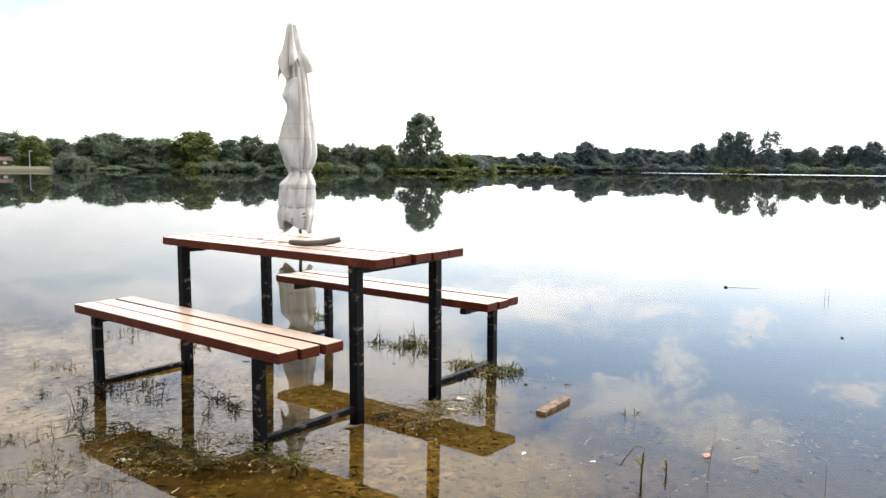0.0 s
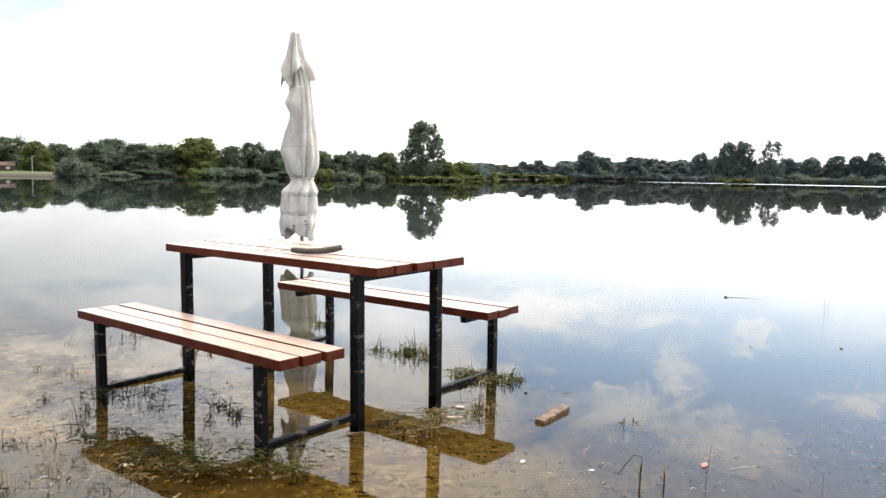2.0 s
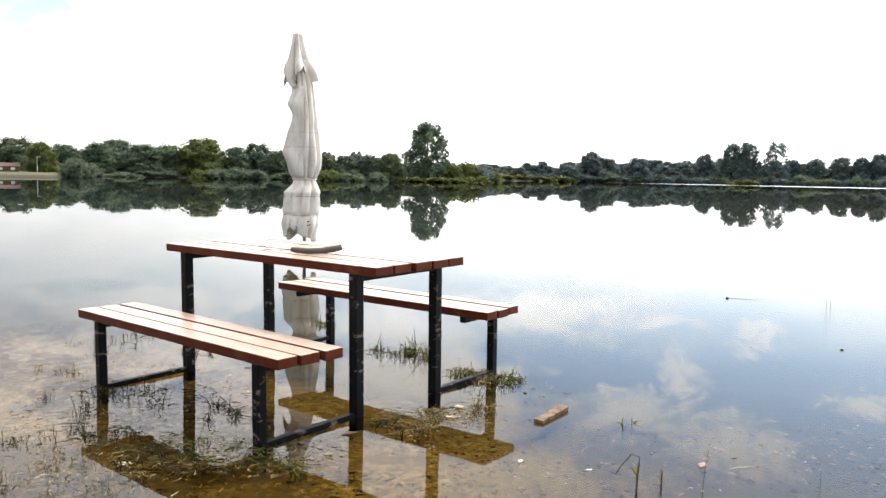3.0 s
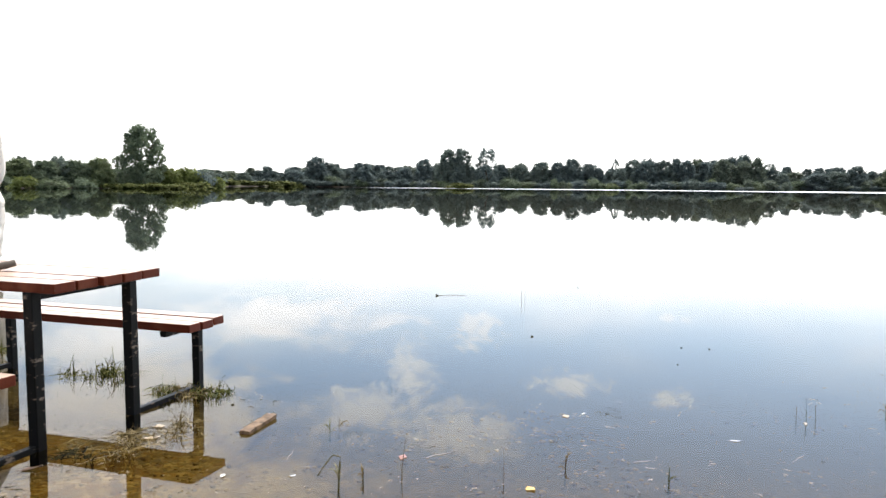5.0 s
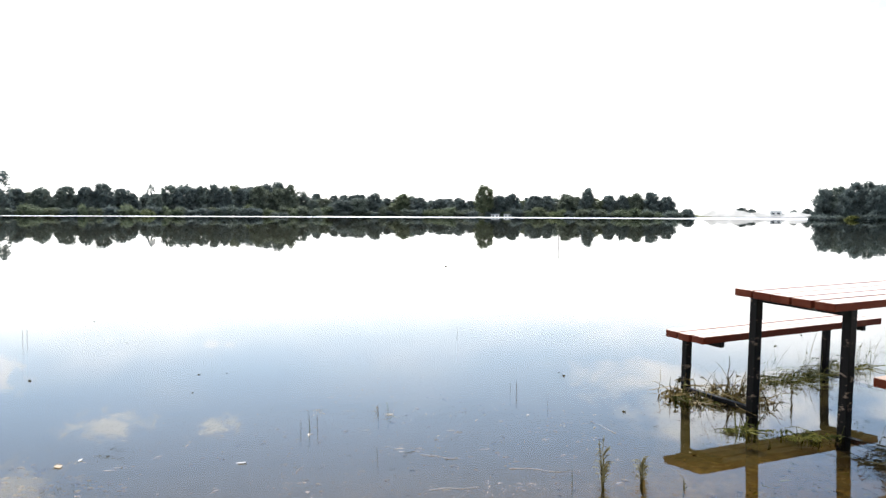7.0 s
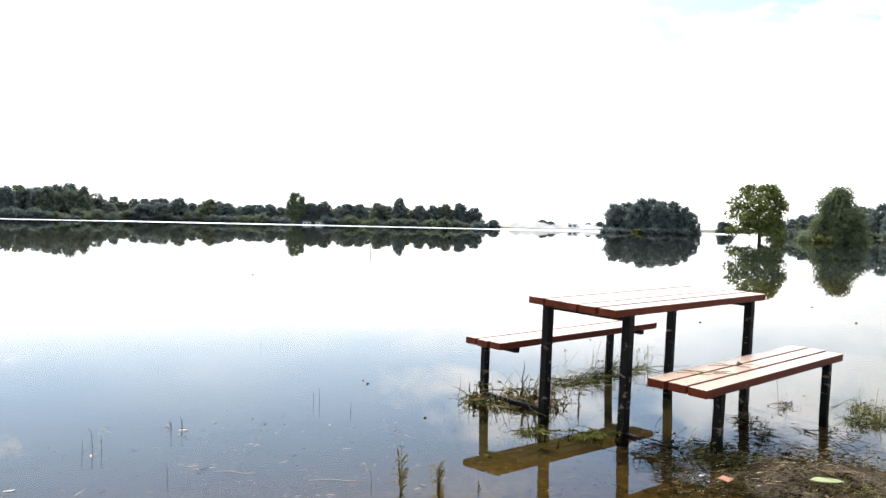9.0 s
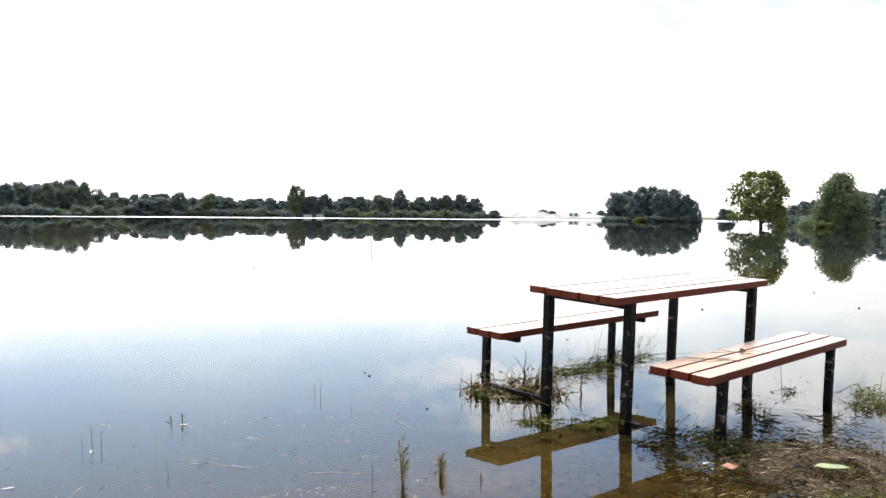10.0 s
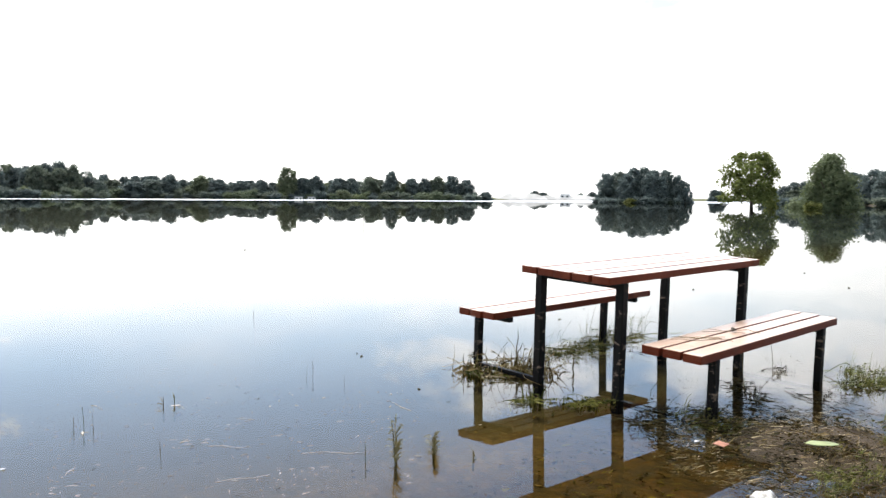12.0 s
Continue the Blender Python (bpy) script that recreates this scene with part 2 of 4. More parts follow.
def lake_bed():
    """Gravel and ochre silt by the bank, grass and sand on dry land; further out, deep water's absorbed and scattered
    light is put into the bed colour.
    """
    m, t, b = material("lake_bed", 0.85, 0.0, 0.25)
    p = position(t)
    s = t.add("ShaderNodeSeparateXYZ")
    t.put(s.inputs[0], p)
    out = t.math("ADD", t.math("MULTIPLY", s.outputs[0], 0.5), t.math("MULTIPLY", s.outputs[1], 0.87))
    v = t.add("ShaderNodeTexVoronoi", i_Scale=34.0)
    t.put(v.inputs["Vector"], p)
    pebble = v.outputs["Distance"]
    tone = t.add("ShaderNodeSeparateColor")
    t.put(tone.inputs[0], v.outputs["Color"])
    blot = t.noise(p, 2.2, 6.0, 0.7)
    gritty = t.noise(p, 60.0, 4.0, 0.7)
    silt = t.mix(t.step(blot, 0.3, 0.7), (0.060, 0.031, 0.002), (0.18, 0.100, 0.008))
    stone = t.mix(tone.outputs[0], (0.05, 0.034, 0.008), (0.26, 0.19, 0.085))
    col = t.mix(t.step(t.math("MULTIPLY_ADD", tone.outputs[1], 0.5, blot), 0.62, 0.8), silt, stone)
    col = t.mix(t.math("MULTIPLY", t.step(gritty, 0.45, 0.62), 0.7), col, (0.020, 0.012, 0.002))
    weedy = t.math("MULTIPLY", t.step(t.noise(p, 3.5, 7.0, 0.75), 0.43, 0.55), t.step(out, 3.5, 2.6))
    col = t.mix(t.math("MULTIPLY", weedy, 0.45), col, (0.03, 0.025, 0.006))
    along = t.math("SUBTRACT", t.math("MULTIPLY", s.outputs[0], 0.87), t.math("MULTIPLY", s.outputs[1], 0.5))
    gravel = t.step(t.math("ABSOLUTE", t.math("ADD", along, t.math("MULTIPLY_ADD", blot, 1.2, -0.9))), 2.5, 1.2)
    col = t.mix(t.math("MULTIPLY", gravel, 0.85), col, t.mix(tone.outputs[2], (0.022, 0.017, 0.009), (0.080, 0.062, 0.036)))
    # darker outwards: light lost in deeper water, put into the bed colour
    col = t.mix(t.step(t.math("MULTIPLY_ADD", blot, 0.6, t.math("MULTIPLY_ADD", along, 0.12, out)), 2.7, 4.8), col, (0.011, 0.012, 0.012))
    # far out, blue light scattered back by the lake is painted on the bed
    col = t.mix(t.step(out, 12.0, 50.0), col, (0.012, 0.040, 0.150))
    # rotting litter and algae in the last hand's depth of water
    patch = t.math("MULTIPLY_ADD", gritty, 0.35, t.math("MULTIPLY", t.noise(p, 13.0, 6.0, 0.72), 0.65))
    muck = t.mix(t.step(patch, 0.43, 0.60), (0.004, 0.0022, 0.0003), (0.034, 0.018, 0.0015))
    near = t.step(t.math("MULTIPLY_ADD", blot, 0.9, t.math("MULTIPLY_ADD", along, -0.15, out)), 3.5, 2.8)
    col = t.mix(t.math("MULTIPLY", near, t.step(t.noise(p, 5.0, 6.0, 0.7), 0.25, 0.42, 0.45, 0.95)), col, muck)
    land = t.mix(t.noise(p, 0.4, 5.0), (0.05, 0.062, 0.02), (0.11, 0.105, 0.045))
    mud = t.mix(t.noise(p, 14.0, 6.0, 0.7), (0.012, 0.008, 0.004), (0.075, 0.050, 0.026))
    col = t.mix(t.step(s.outputs[2], 0.024, 0.042), col, mud)
    col = t.mix(t.step(s.outputs[2], 0.2, 0.35), col, land)
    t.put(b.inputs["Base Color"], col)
    bump(t, b, t.math("ADD", t.math("MULTIPLY", pebble, -0.6), gritty), 0.6, 0.012)
    return m


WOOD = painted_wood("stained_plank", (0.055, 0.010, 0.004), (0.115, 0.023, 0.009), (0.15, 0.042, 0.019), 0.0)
WOOD_TOP = painted_wood("pale_plank_top", (0.34, 0.21, 0.145), (0.54, 0.38, 0.28), (0.60, 0.46, 0.36), 0.40)
STEEL, CANVAS, WATER, BED = black_steel(), canvas(), lake_water(), lake_bed()
# blue-grey and lifted: haze over the distant shore is put into this leaf colour
LEAF_HAZED = foliage("hazed_leaves", (0.082, 0.108, 0.108), (0.150, 0.185, 0.174), (0.148, 0.178, 0.140))
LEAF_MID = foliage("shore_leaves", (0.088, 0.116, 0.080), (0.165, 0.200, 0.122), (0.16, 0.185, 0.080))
LEAF_LIGHT = foliage("sunlit_leaves", (0.082, 0.105, 0.030), (0.180, 0.20, 0.065), (0.17, 0.17, 0.050))
LEAF_GREY = foliage("willow_leaves", (0.085, 0.108, 0.085), (0.17, 0.195, 0.145), (0.16, 0.185, 0.10))
REED = plain("reed_growth", (0.07, 0.085, 0.022), (0.16, 0.165, 0.05), 0.3, 0.8, island=True)
BARK = plain("bark", (0.05, 0.04, 0.03), (0.12, 0.10, 0.08), 3.0, 0.9, relief=0.02)
WEED = plain("green_weed", (0.018, 0.026, 0.004), (0.15, 0.14, 0.03), 6.0, 0.7, island=True)
STRAW = plain("flood_straw", (0.02, 0.013, 0.006), (0.58, 0.46, 0.26), 9.0, 0.7, island=True)
DRY = plain("dry_weed", (0.030, 0.021, 0.007), (0.23, 0.165, 0.062), 9.0, 0.6, island=True)
DARKWEED = plain("wet_weed", (0.007, 0.007, 0.003), (0.055, 0.045, 0.014), 9.0, 0.75, island=True)


# ---- building helpers ----
def mesh_from(name, verts, faces, mat, smooth=False):
    me = bpy.data.meshes.new(name)
    me.from_pydata([tuple(v) for v in verts], [], faces)
    me.materials.append(mat)
    if smooth:
        me.shade_smooth()
    return me


def part(name, data, mat, parent=None, label="", smooth=False):
    """One mesh object, from a bmesh or a mesh, under its thing."""
    if isinstance(data, bmesh.types.BMesh):
        me = bpy.data.meshes.new(name)
        bmesh.ops.recalc_face_normals(data, faces=data.faces)
        data.to_mesh(me)
        data.free()
        me.materials.append(mat)
        if smooth:
            me.shade_smooth()
    else:
        me = data
    ob = new(name, me)
    ob.parent = parent
    if label:
        tagged(ob, label)
    return ob


def box(sx, sy, sz, x=0, y=0, z=0, bevel=0.004):
    bm = bmesh.new()
    bmesh.ops.create_cube(bm, size=1.0, matrix=Matrix.Translation((x, y, z)) @ Matrix.Diagonal((sx, sy, sz, 1)))
    if bevel:
        bmesh.ops.bevel(bm, geom=list(bm.edges), offset=bevel, segments=2, affect="EDGES", profile=0.6)
    return bm


def tube(points, radii, sides=8, closed=True):
    """A round, tapering rod along points."""
    bm = bmesh.new()
    rings = []
    pts = [Vector(p) for p in points]
    for k, p in enumerate(pts):
        along = (pts[min(k + 1, len(pts) - 1)] - pts[max(k - 1, 0)]).normalized()
        q = along.to_track_quat("Z", "Y")
        r = radii[k] if isinstance(radii, (list, tuple)) else radii
        rings.append([bm.verts.new(p + q @ Vector((math.cos(a) * r, math.sin(a) * r, 0))) for a in (2 * math.pi * j / sides for j in range(sides))])
    for a, b in zip(rings, rings[1:]):
        for j in range(sides):
            bm.faces.new((a[j], a[(j + 1) % sides], b[(j + 1) % sides], b[j]))
    if closed:
        bm.faces.new(rings[0])
        bm.faces.new(rings[-1])
    return bm


def thing(name, m, label, category, group="", kind=""):
    ob = new(name)
    ob.empty_display_size = 0.1
    ob.matrix_world = m
    return tagged(ob, label, category, group, kind)


# ---- ground and water ----
SHORE = [(-180, 6), (-120, 7), (-75, 30), (-45, 112), (-33, 119), (-26.5, 122), (-25, 141), (-8, 148), (-4.6, 150), (-3.6, 200), (2, 250), (6, 290), (25, 305), (45, 330), (66, 338),
         (69, 470), (84, 470), (86, 250), (93, 185), (110, 120), (125, 40), (150, 8), (180, 6)]
MUD = (4.50, 0.08)
LEVEL = 0.028   # the water stands a little over the table feet


def shore_distance(az):
    return np.interp(az, [a for a, _ in SHORE], [d for _, d in SHORE])


def bed_height(x, y):
    """Height of lake bed and land."""
    r, az = math.hypot(x, y), math.degrees(math.atan2(x, y))
    s = 0.5 * x + 0.87 * y
    z = float(np.interp(s, [-3, 0.3, 1.1, 1.6, 3.0, 5.0, 7.0, 12.0, 40.0], [0.47, 0.24, 0.05, -0.01, -0.035, -0.07, -0.20, -0.6, -2.5]))
    z += 0.076 * math.exp(-(((x - MUD[0]) / 0.72) ** 2 + ((y - MUD[1]) / 0.60) ** 2))
    if r < 14:
        z += 0.02 * noise.noise(Vector((x * 1.1, y * 1.1, 0))) + 0.011 * noise.noise(Vector((x * 6, y * 6, 3)))
    d = float(shore_distance(az))
    if r > 25:
        over = r - d - 4 * noise.noise(Vector((x * 0.05, y * 0.05, 1)))
        z = float(np.interp(over, [-14, 0, 5, 60, 600, 4000], [min(z, -0.6), -0.02, 0.5, 1.0, 2.0, 6.0]))
    elif s < 0:
        z = max(z, 0.3)
    return z


def ground():
    radii = [0.0] + [0.25 * k for k in range(1, 13)]
    radii += [3 + 0.06 * k for k in range(1, 60)]
    while radii[-1] < 4200:
        radii.append(radii[-1] * 1.045 + 0.02)
    steps = 360
    verts, faces = [], []
    for r in radii:
        for k in range(steps):
            a = 2 * math.pi * k / steps
            x, y = r * math.sin(a), r * math.cos(a)
            verts.append((x, y, bed_height(x, y)))
    for i in range(len(radii) - 1):
        for k in range(steps):
            k2 = (k + 1) % steps
            faces.append((i * steps + k, i * steps + k2, (i + 1) * steps + k2, (i + 1) * steps + k))
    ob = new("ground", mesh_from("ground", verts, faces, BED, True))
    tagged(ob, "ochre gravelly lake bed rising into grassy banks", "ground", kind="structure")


def water():
    bm = bmesh.new()
    bmesh.ops.create_circle(bm, cap_ends=True, segments=96, radius=4150)
    ob = part("water", bm, WATER)
    ob.location.z = LEVEL
    tagged(ob, "calm clear lake water mirroring sky and trees", "water", kind="structure")


ground()
water()


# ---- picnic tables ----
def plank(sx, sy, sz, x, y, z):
    """A plank with rounded edges whose upper face takes a second, paler material."""
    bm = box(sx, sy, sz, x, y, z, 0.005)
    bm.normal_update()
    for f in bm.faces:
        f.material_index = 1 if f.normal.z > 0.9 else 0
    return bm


def picnic_table(m, label, seed, cut, sunk=0.0, splay=1):
    """cut: by how much each plank of one bench stops short at one end; splay: the end at which that bench stands out further."""
    t = thing("picnic_table", m, label, "picnic table", "picnic tables in the flood")
    rng = random.Random(seed)
    for k in range(5):
        y = (k - 2) * 0.1345
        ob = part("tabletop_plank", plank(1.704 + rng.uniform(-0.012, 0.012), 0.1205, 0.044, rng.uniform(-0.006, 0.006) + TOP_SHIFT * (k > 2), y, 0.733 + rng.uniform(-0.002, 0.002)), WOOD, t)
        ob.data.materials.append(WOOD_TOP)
    for side in (-1, 1):
        for k in range(3):
            y = -0.7175 + (k - 1) * 0.118 if side < 0 else 0.692 + (k - 1) * 0.110
            short = cut[k] if side < 0 else 0.0
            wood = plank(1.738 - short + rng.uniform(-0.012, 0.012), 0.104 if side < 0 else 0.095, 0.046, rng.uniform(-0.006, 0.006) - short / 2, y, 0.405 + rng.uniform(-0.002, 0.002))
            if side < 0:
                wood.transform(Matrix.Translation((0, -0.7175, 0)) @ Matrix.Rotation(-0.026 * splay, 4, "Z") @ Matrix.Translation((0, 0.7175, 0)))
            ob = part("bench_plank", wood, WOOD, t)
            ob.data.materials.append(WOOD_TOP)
    for end in (-1, 1):
        x = end * 0.69
        part("top_bar", box(0.04, 0.60, 0.038, x, 0, 0.692, 0.004), STEEL, t, "black steel cross bar")
        for side in (-1, 1):
            part("bottom_rail", box(0.036, 0.55, 0.028, x, side * 0.588, 0.022 - (sunk if end > 0 else 0.0) - (0.014 if end > 0 and side > 0 else 0.0), 0.004), STEEL, t, "black steel floor rail")
            part("table_leg", box(0.052, 0.052, 0.806, x, side * 0.30, 0.309, 0.005), STEEL, t, "flaking black steel leg")
            part("bench_leg", box(0.045, 0.045, 0.482, x, (-0.885 if end == splay else -0.84) if side < 0 else 0.84, 0.143, 0.005), STEEL, t, "flaking black steel leg")
            part("bench_bar", box(0.038, 0.31, 0.034, x, (-0.737 if end == splay else -0.70) if side < 0 else 0.70, 0.365, 0.004), STEEL, t, "black steel bench bar")
    return t


TOP_SHIFT = 0.012
picnic_table(pose(-0.794, 4.592, 0.022, 0.84, 0, -37.09), "red-brown plank picnic table with black legs standing in shallow water", 4, (0.03, 0.015, 0.0))
picnic_table(pose(5.741, 1.176, 0.0155, 2.1, -0.73, -22.0), "red-brown plank picnic table with black legs at the muddy edge", 9, (0.0, 0.0, 0.0), 0.04, -1)


# ---- trees and shrubs ----
EYE = Vector((0.25, 0.1))


def leaf_cloud(rng, lobes, count, size, core=0.72):
    """Small bent leaf clumps on and in rounded lobes; each clump is its own island."""
    verts, faces = [], []
    weights = [r[0] * r[1] + 0.004 for _, r in lobes]
    for _ in range(count):
        (c, r) = rng.choices(lobes, weights)[0]
        d = Vector((rng.gauss(0, 1), rng.gauss(0, 1), rng.gauss(0.15, 1))).normalized()
        k = max(core * 0.8, rng.gauss(1.0, 0.2))
        p = Vector((c[0] + d.x * r[0] * k, c[1] + d.y * r[0] * k, c[2] + d.z * r[1] * k))
        n = (d + Vector((rng.gauss(0, 0.6), rng.gauss(0, 0.6), rng.gauss(0.45, 0.6)))).normalized()
        q = n.to_track_quat("Z", "Y")
        s, turn = size * rng.uniform(0.6, 1.35), rng.uniform(0, 6.28)
        i = len(verts)
        for a, e, lift in ((0, 1.0, -0.15), (1.7, 0.62, 0.1), (3.0, 1.05, -0.2), (4.5, 0.66, 0.12)):
            v = Vector((math.cos(a + turn) * s * e, math.sin(a + turn) * s * e, s * lift))
            verts.append(p + q @ v)
        faces.append((i, i + 1, i + 2, i + 3))
    return verts, faces


def core_lobes(rng, lobes, shrink):
    """Lumpy inner masses that keep a dense crown from being seen through."""
    verts, faces = [], []
    for c, r in lobes:
        bm = bmesh.new()
        bmesh.ops.create_icosphere(bm, subdivisions=1 if r[0] < 0.15 else 2, radius=1.0)
        i = len(verts)
        bm.verts.ensure_lookup_table()
        for v in bm.verts:
            k = shrink * (1 + 0.45 * noise.noise(v.co * 3.1 + Vector(c) * 9))
            verts.append(Vector((c[0] + v.co.x * r[0] * k, c[1] + v.co.y * r[0] * k, c[2] + v.co.z * r[1] * k)))
        faces += [tuple(i + v.index for v in f.verts) for f in bm.faces]
        bm.free()
    return verts, faces


def crown_lobes(rng, n, low, top, wide, small, large, taper=False):
    """Boughs spiralling up inside a round-topped, uneven envelope, about a loose heart."""
    lobes = [((0, 0, low + (top - low) * 0.46), (wide * 0.66, (top - low) * 0.40))]
    skew = [rng.uniform(0.78, 1.12) for _ in range(6)]
    for k in range(n):
        f = (k + rng.random()) / n
        a = k * 2.39996 + rng.uniform(-0.6, 0.6)
        bulge = math.sqrt(max(0.0, 1 - ((f - 0.30) / 0.73) ** 2)) if f > 0.30 else 0.86 + 0.14 * f / 0.30
        if taper:
            bulge = 1.05 * max(0.0, 1 - f) ** 0.55
        reach = wide * bulge * skew[int(a / 1.0472) % 6] * rng.uniform(0.42, 0.92)
        s = rng.uniform(small, large) * (1.15 - 0.4 * f)
        z = min(low + (top - low) * f, top - s * 0.45)
        lobes.append(((math.cos(a) * reach, math.sin(a) * reach, max(z, low + s * 0.4)), (s, s * rng.uniform(0.74, 1.0))))
    return lobes


TREE_KINDS = {
    # seed, boughs, low, leaf clumps, clump size, dense, leaf material, label
    "round": (1, 44, 0.0, 4200, 0.028, True, LEAF_HAZED, "dark green broadleaf tree on the lake shore"),
    "broad": (2, 50, 0.0, 4200, 0.028, True, LEAF_HAZED, "dense dark green tree on the lake shore"),
    "tall": (3, 38, 0.02, 4200, 0.028, True, LEAF_HAZED, "tall dark green tree in the shore wood"),
    "ragged": (4, 34, 0.08, 2600, 0.026, False, LEAF_HAZED, "ragged open-crowned tree in the shore wood"),
    "green": (11, 44, 0.0, 4200, 0.028, True, LEAF_MID, "mid-green broadleaf tree on the lake shore"),
    "dome": (12, 52, 0.0, 4200, 0.028, True, LEAF_MID, "broad domed green tree on the lake shore"),
    "grove": (13, 38, 0.02, 4200, 0.028, True, LEAF_MID, "tall green tree in the shore wood"),
    "light": (5, 46, 0.0, 4200, 0.028, True, LEAF_LIGHT, "bright green rounded tree on the lake shore"),
    "willow": (6, 40, 0.0, 4200, 0.028, True, LEAF_GREY, "grey-green willow at the water's edge"),
    "island": (7, 60, 0.08, 10000, 0.021, False, LEAF_MID, "tall dark tree with an airy crown on an islet"),
    "flooded": (8, 50, 0.20, 6200, 0.022, False, LEAF_LIGHT, "sunlit green tree standing in flood water"),
    "spreading": (15, 60, 0.03, 9000, 0.020, True, LEAF_MID, "full round-topped green tree in flood water"),
}
made_trees = {}


def place_at(az, dist):
    return EYE.x + math.sin(radians(az)) * dist, EYE.y + math.cos(radians(az)) * dist


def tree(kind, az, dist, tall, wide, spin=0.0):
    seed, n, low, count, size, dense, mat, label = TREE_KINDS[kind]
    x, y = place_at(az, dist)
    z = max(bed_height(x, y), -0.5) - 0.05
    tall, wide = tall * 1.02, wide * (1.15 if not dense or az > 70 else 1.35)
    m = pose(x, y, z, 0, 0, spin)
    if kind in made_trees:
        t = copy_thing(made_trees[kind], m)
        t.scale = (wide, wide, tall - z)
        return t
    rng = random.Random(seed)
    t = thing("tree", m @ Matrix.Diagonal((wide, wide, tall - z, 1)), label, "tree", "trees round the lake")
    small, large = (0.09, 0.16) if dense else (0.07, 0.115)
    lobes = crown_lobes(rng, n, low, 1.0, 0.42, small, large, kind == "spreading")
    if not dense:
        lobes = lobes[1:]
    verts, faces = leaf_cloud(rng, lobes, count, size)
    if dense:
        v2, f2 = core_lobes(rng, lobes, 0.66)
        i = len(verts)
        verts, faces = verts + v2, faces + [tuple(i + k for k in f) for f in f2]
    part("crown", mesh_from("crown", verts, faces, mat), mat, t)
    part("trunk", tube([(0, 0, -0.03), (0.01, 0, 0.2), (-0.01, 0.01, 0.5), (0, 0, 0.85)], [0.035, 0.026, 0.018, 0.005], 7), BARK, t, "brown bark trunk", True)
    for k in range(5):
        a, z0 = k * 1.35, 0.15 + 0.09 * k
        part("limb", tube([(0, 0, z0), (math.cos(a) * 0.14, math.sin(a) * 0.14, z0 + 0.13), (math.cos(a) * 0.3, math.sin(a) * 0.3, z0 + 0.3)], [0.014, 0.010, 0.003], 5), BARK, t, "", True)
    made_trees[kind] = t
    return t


made_shrubs = {}


def shrub(kind, az, dist, tall, wide, spin=0.0):
    mat, label = {"green": (LEAF_HAZED, "dark green bush on the lake shore"), "grey": (LEAF_GREY, "grey-green willow bush at the waterline"),
                  "mid": (LEAF_MID, "green bush at the foot of the shore wood"), "reed": (REED, "yellow-green reeds at the waterline"), "light": (LEAF_LIGHT, "bright green bush at the waterline")}[kind]
    x, y = place_at(az, dist)
    z = max(bed_height(x, y), -0.3) - 0.05
    m = pose(x, y, z, 0, 0, spin) @ Matrix.Diagonal((wide, wide, tall - z, 1))
    if kind not in made_shrubs:
        rng = random.Random(len(made_shrubs) + 30)
        lobes = [((rng.uniform(-0.3, 0.3), rng.uniform(-0.3, 0.3), rng.uniform(0.15, 0.7)), (rng.uniform(0.16, 0.28), rng.uniform(0.2, 0.3))) for _ in range(9)]
        verts, faces = leaf_cloud(rng, lobes, 950, 0.06, 0.6)
        v2, f2 = core_lobes(rng, lobes, 0.6)
        i = len(verts)
        made_shrubs[kind] = mesh_from("shrub", verts + v2, faces + [tuple(i + k for k in f) for f in f2], mat)
    ob = new("reed_clump" if kind == "reed" else "shrub", made_shrubs[kind])
    ob.matrix_world = m
    return tagged(ob, label, "reeds" if kind == "reed" else "bush", "bushes round the lake")


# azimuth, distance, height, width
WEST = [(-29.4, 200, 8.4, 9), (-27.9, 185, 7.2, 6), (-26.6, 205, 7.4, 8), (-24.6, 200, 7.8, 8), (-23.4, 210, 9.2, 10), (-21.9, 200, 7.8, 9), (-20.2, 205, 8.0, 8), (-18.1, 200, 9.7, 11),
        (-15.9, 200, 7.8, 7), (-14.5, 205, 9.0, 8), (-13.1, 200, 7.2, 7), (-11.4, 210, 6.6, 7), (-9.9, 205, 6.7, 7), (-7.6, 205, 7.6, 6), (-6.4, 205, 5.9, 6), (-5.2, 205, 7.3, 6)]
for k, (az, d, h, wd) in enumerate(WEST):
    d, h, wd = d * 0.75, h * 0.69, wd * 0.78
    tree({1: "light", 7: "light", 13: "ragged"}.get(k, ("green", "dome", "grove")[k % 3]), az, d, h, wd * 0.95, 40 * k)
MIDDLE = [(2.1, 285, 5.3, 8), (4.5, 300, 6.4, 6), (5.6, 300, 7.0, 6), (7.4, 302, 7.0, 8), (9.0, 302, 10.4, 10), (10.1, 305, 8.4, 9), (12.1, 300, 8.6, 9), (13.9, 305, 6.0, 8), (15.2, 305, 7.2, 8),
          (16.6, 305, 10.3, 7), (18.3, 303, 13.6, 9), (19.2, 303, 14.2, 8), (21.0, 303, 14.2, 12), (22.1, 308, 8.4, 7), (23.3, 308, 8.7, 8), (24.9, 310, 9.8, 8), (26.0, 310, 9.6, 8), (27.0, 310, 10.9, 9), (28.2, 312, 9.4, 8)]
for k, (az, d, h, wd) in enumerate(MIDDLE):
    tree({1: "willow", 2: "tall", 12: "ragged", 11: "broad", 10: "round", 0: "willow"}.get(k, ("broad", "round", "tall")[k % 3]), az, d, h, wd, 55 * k)
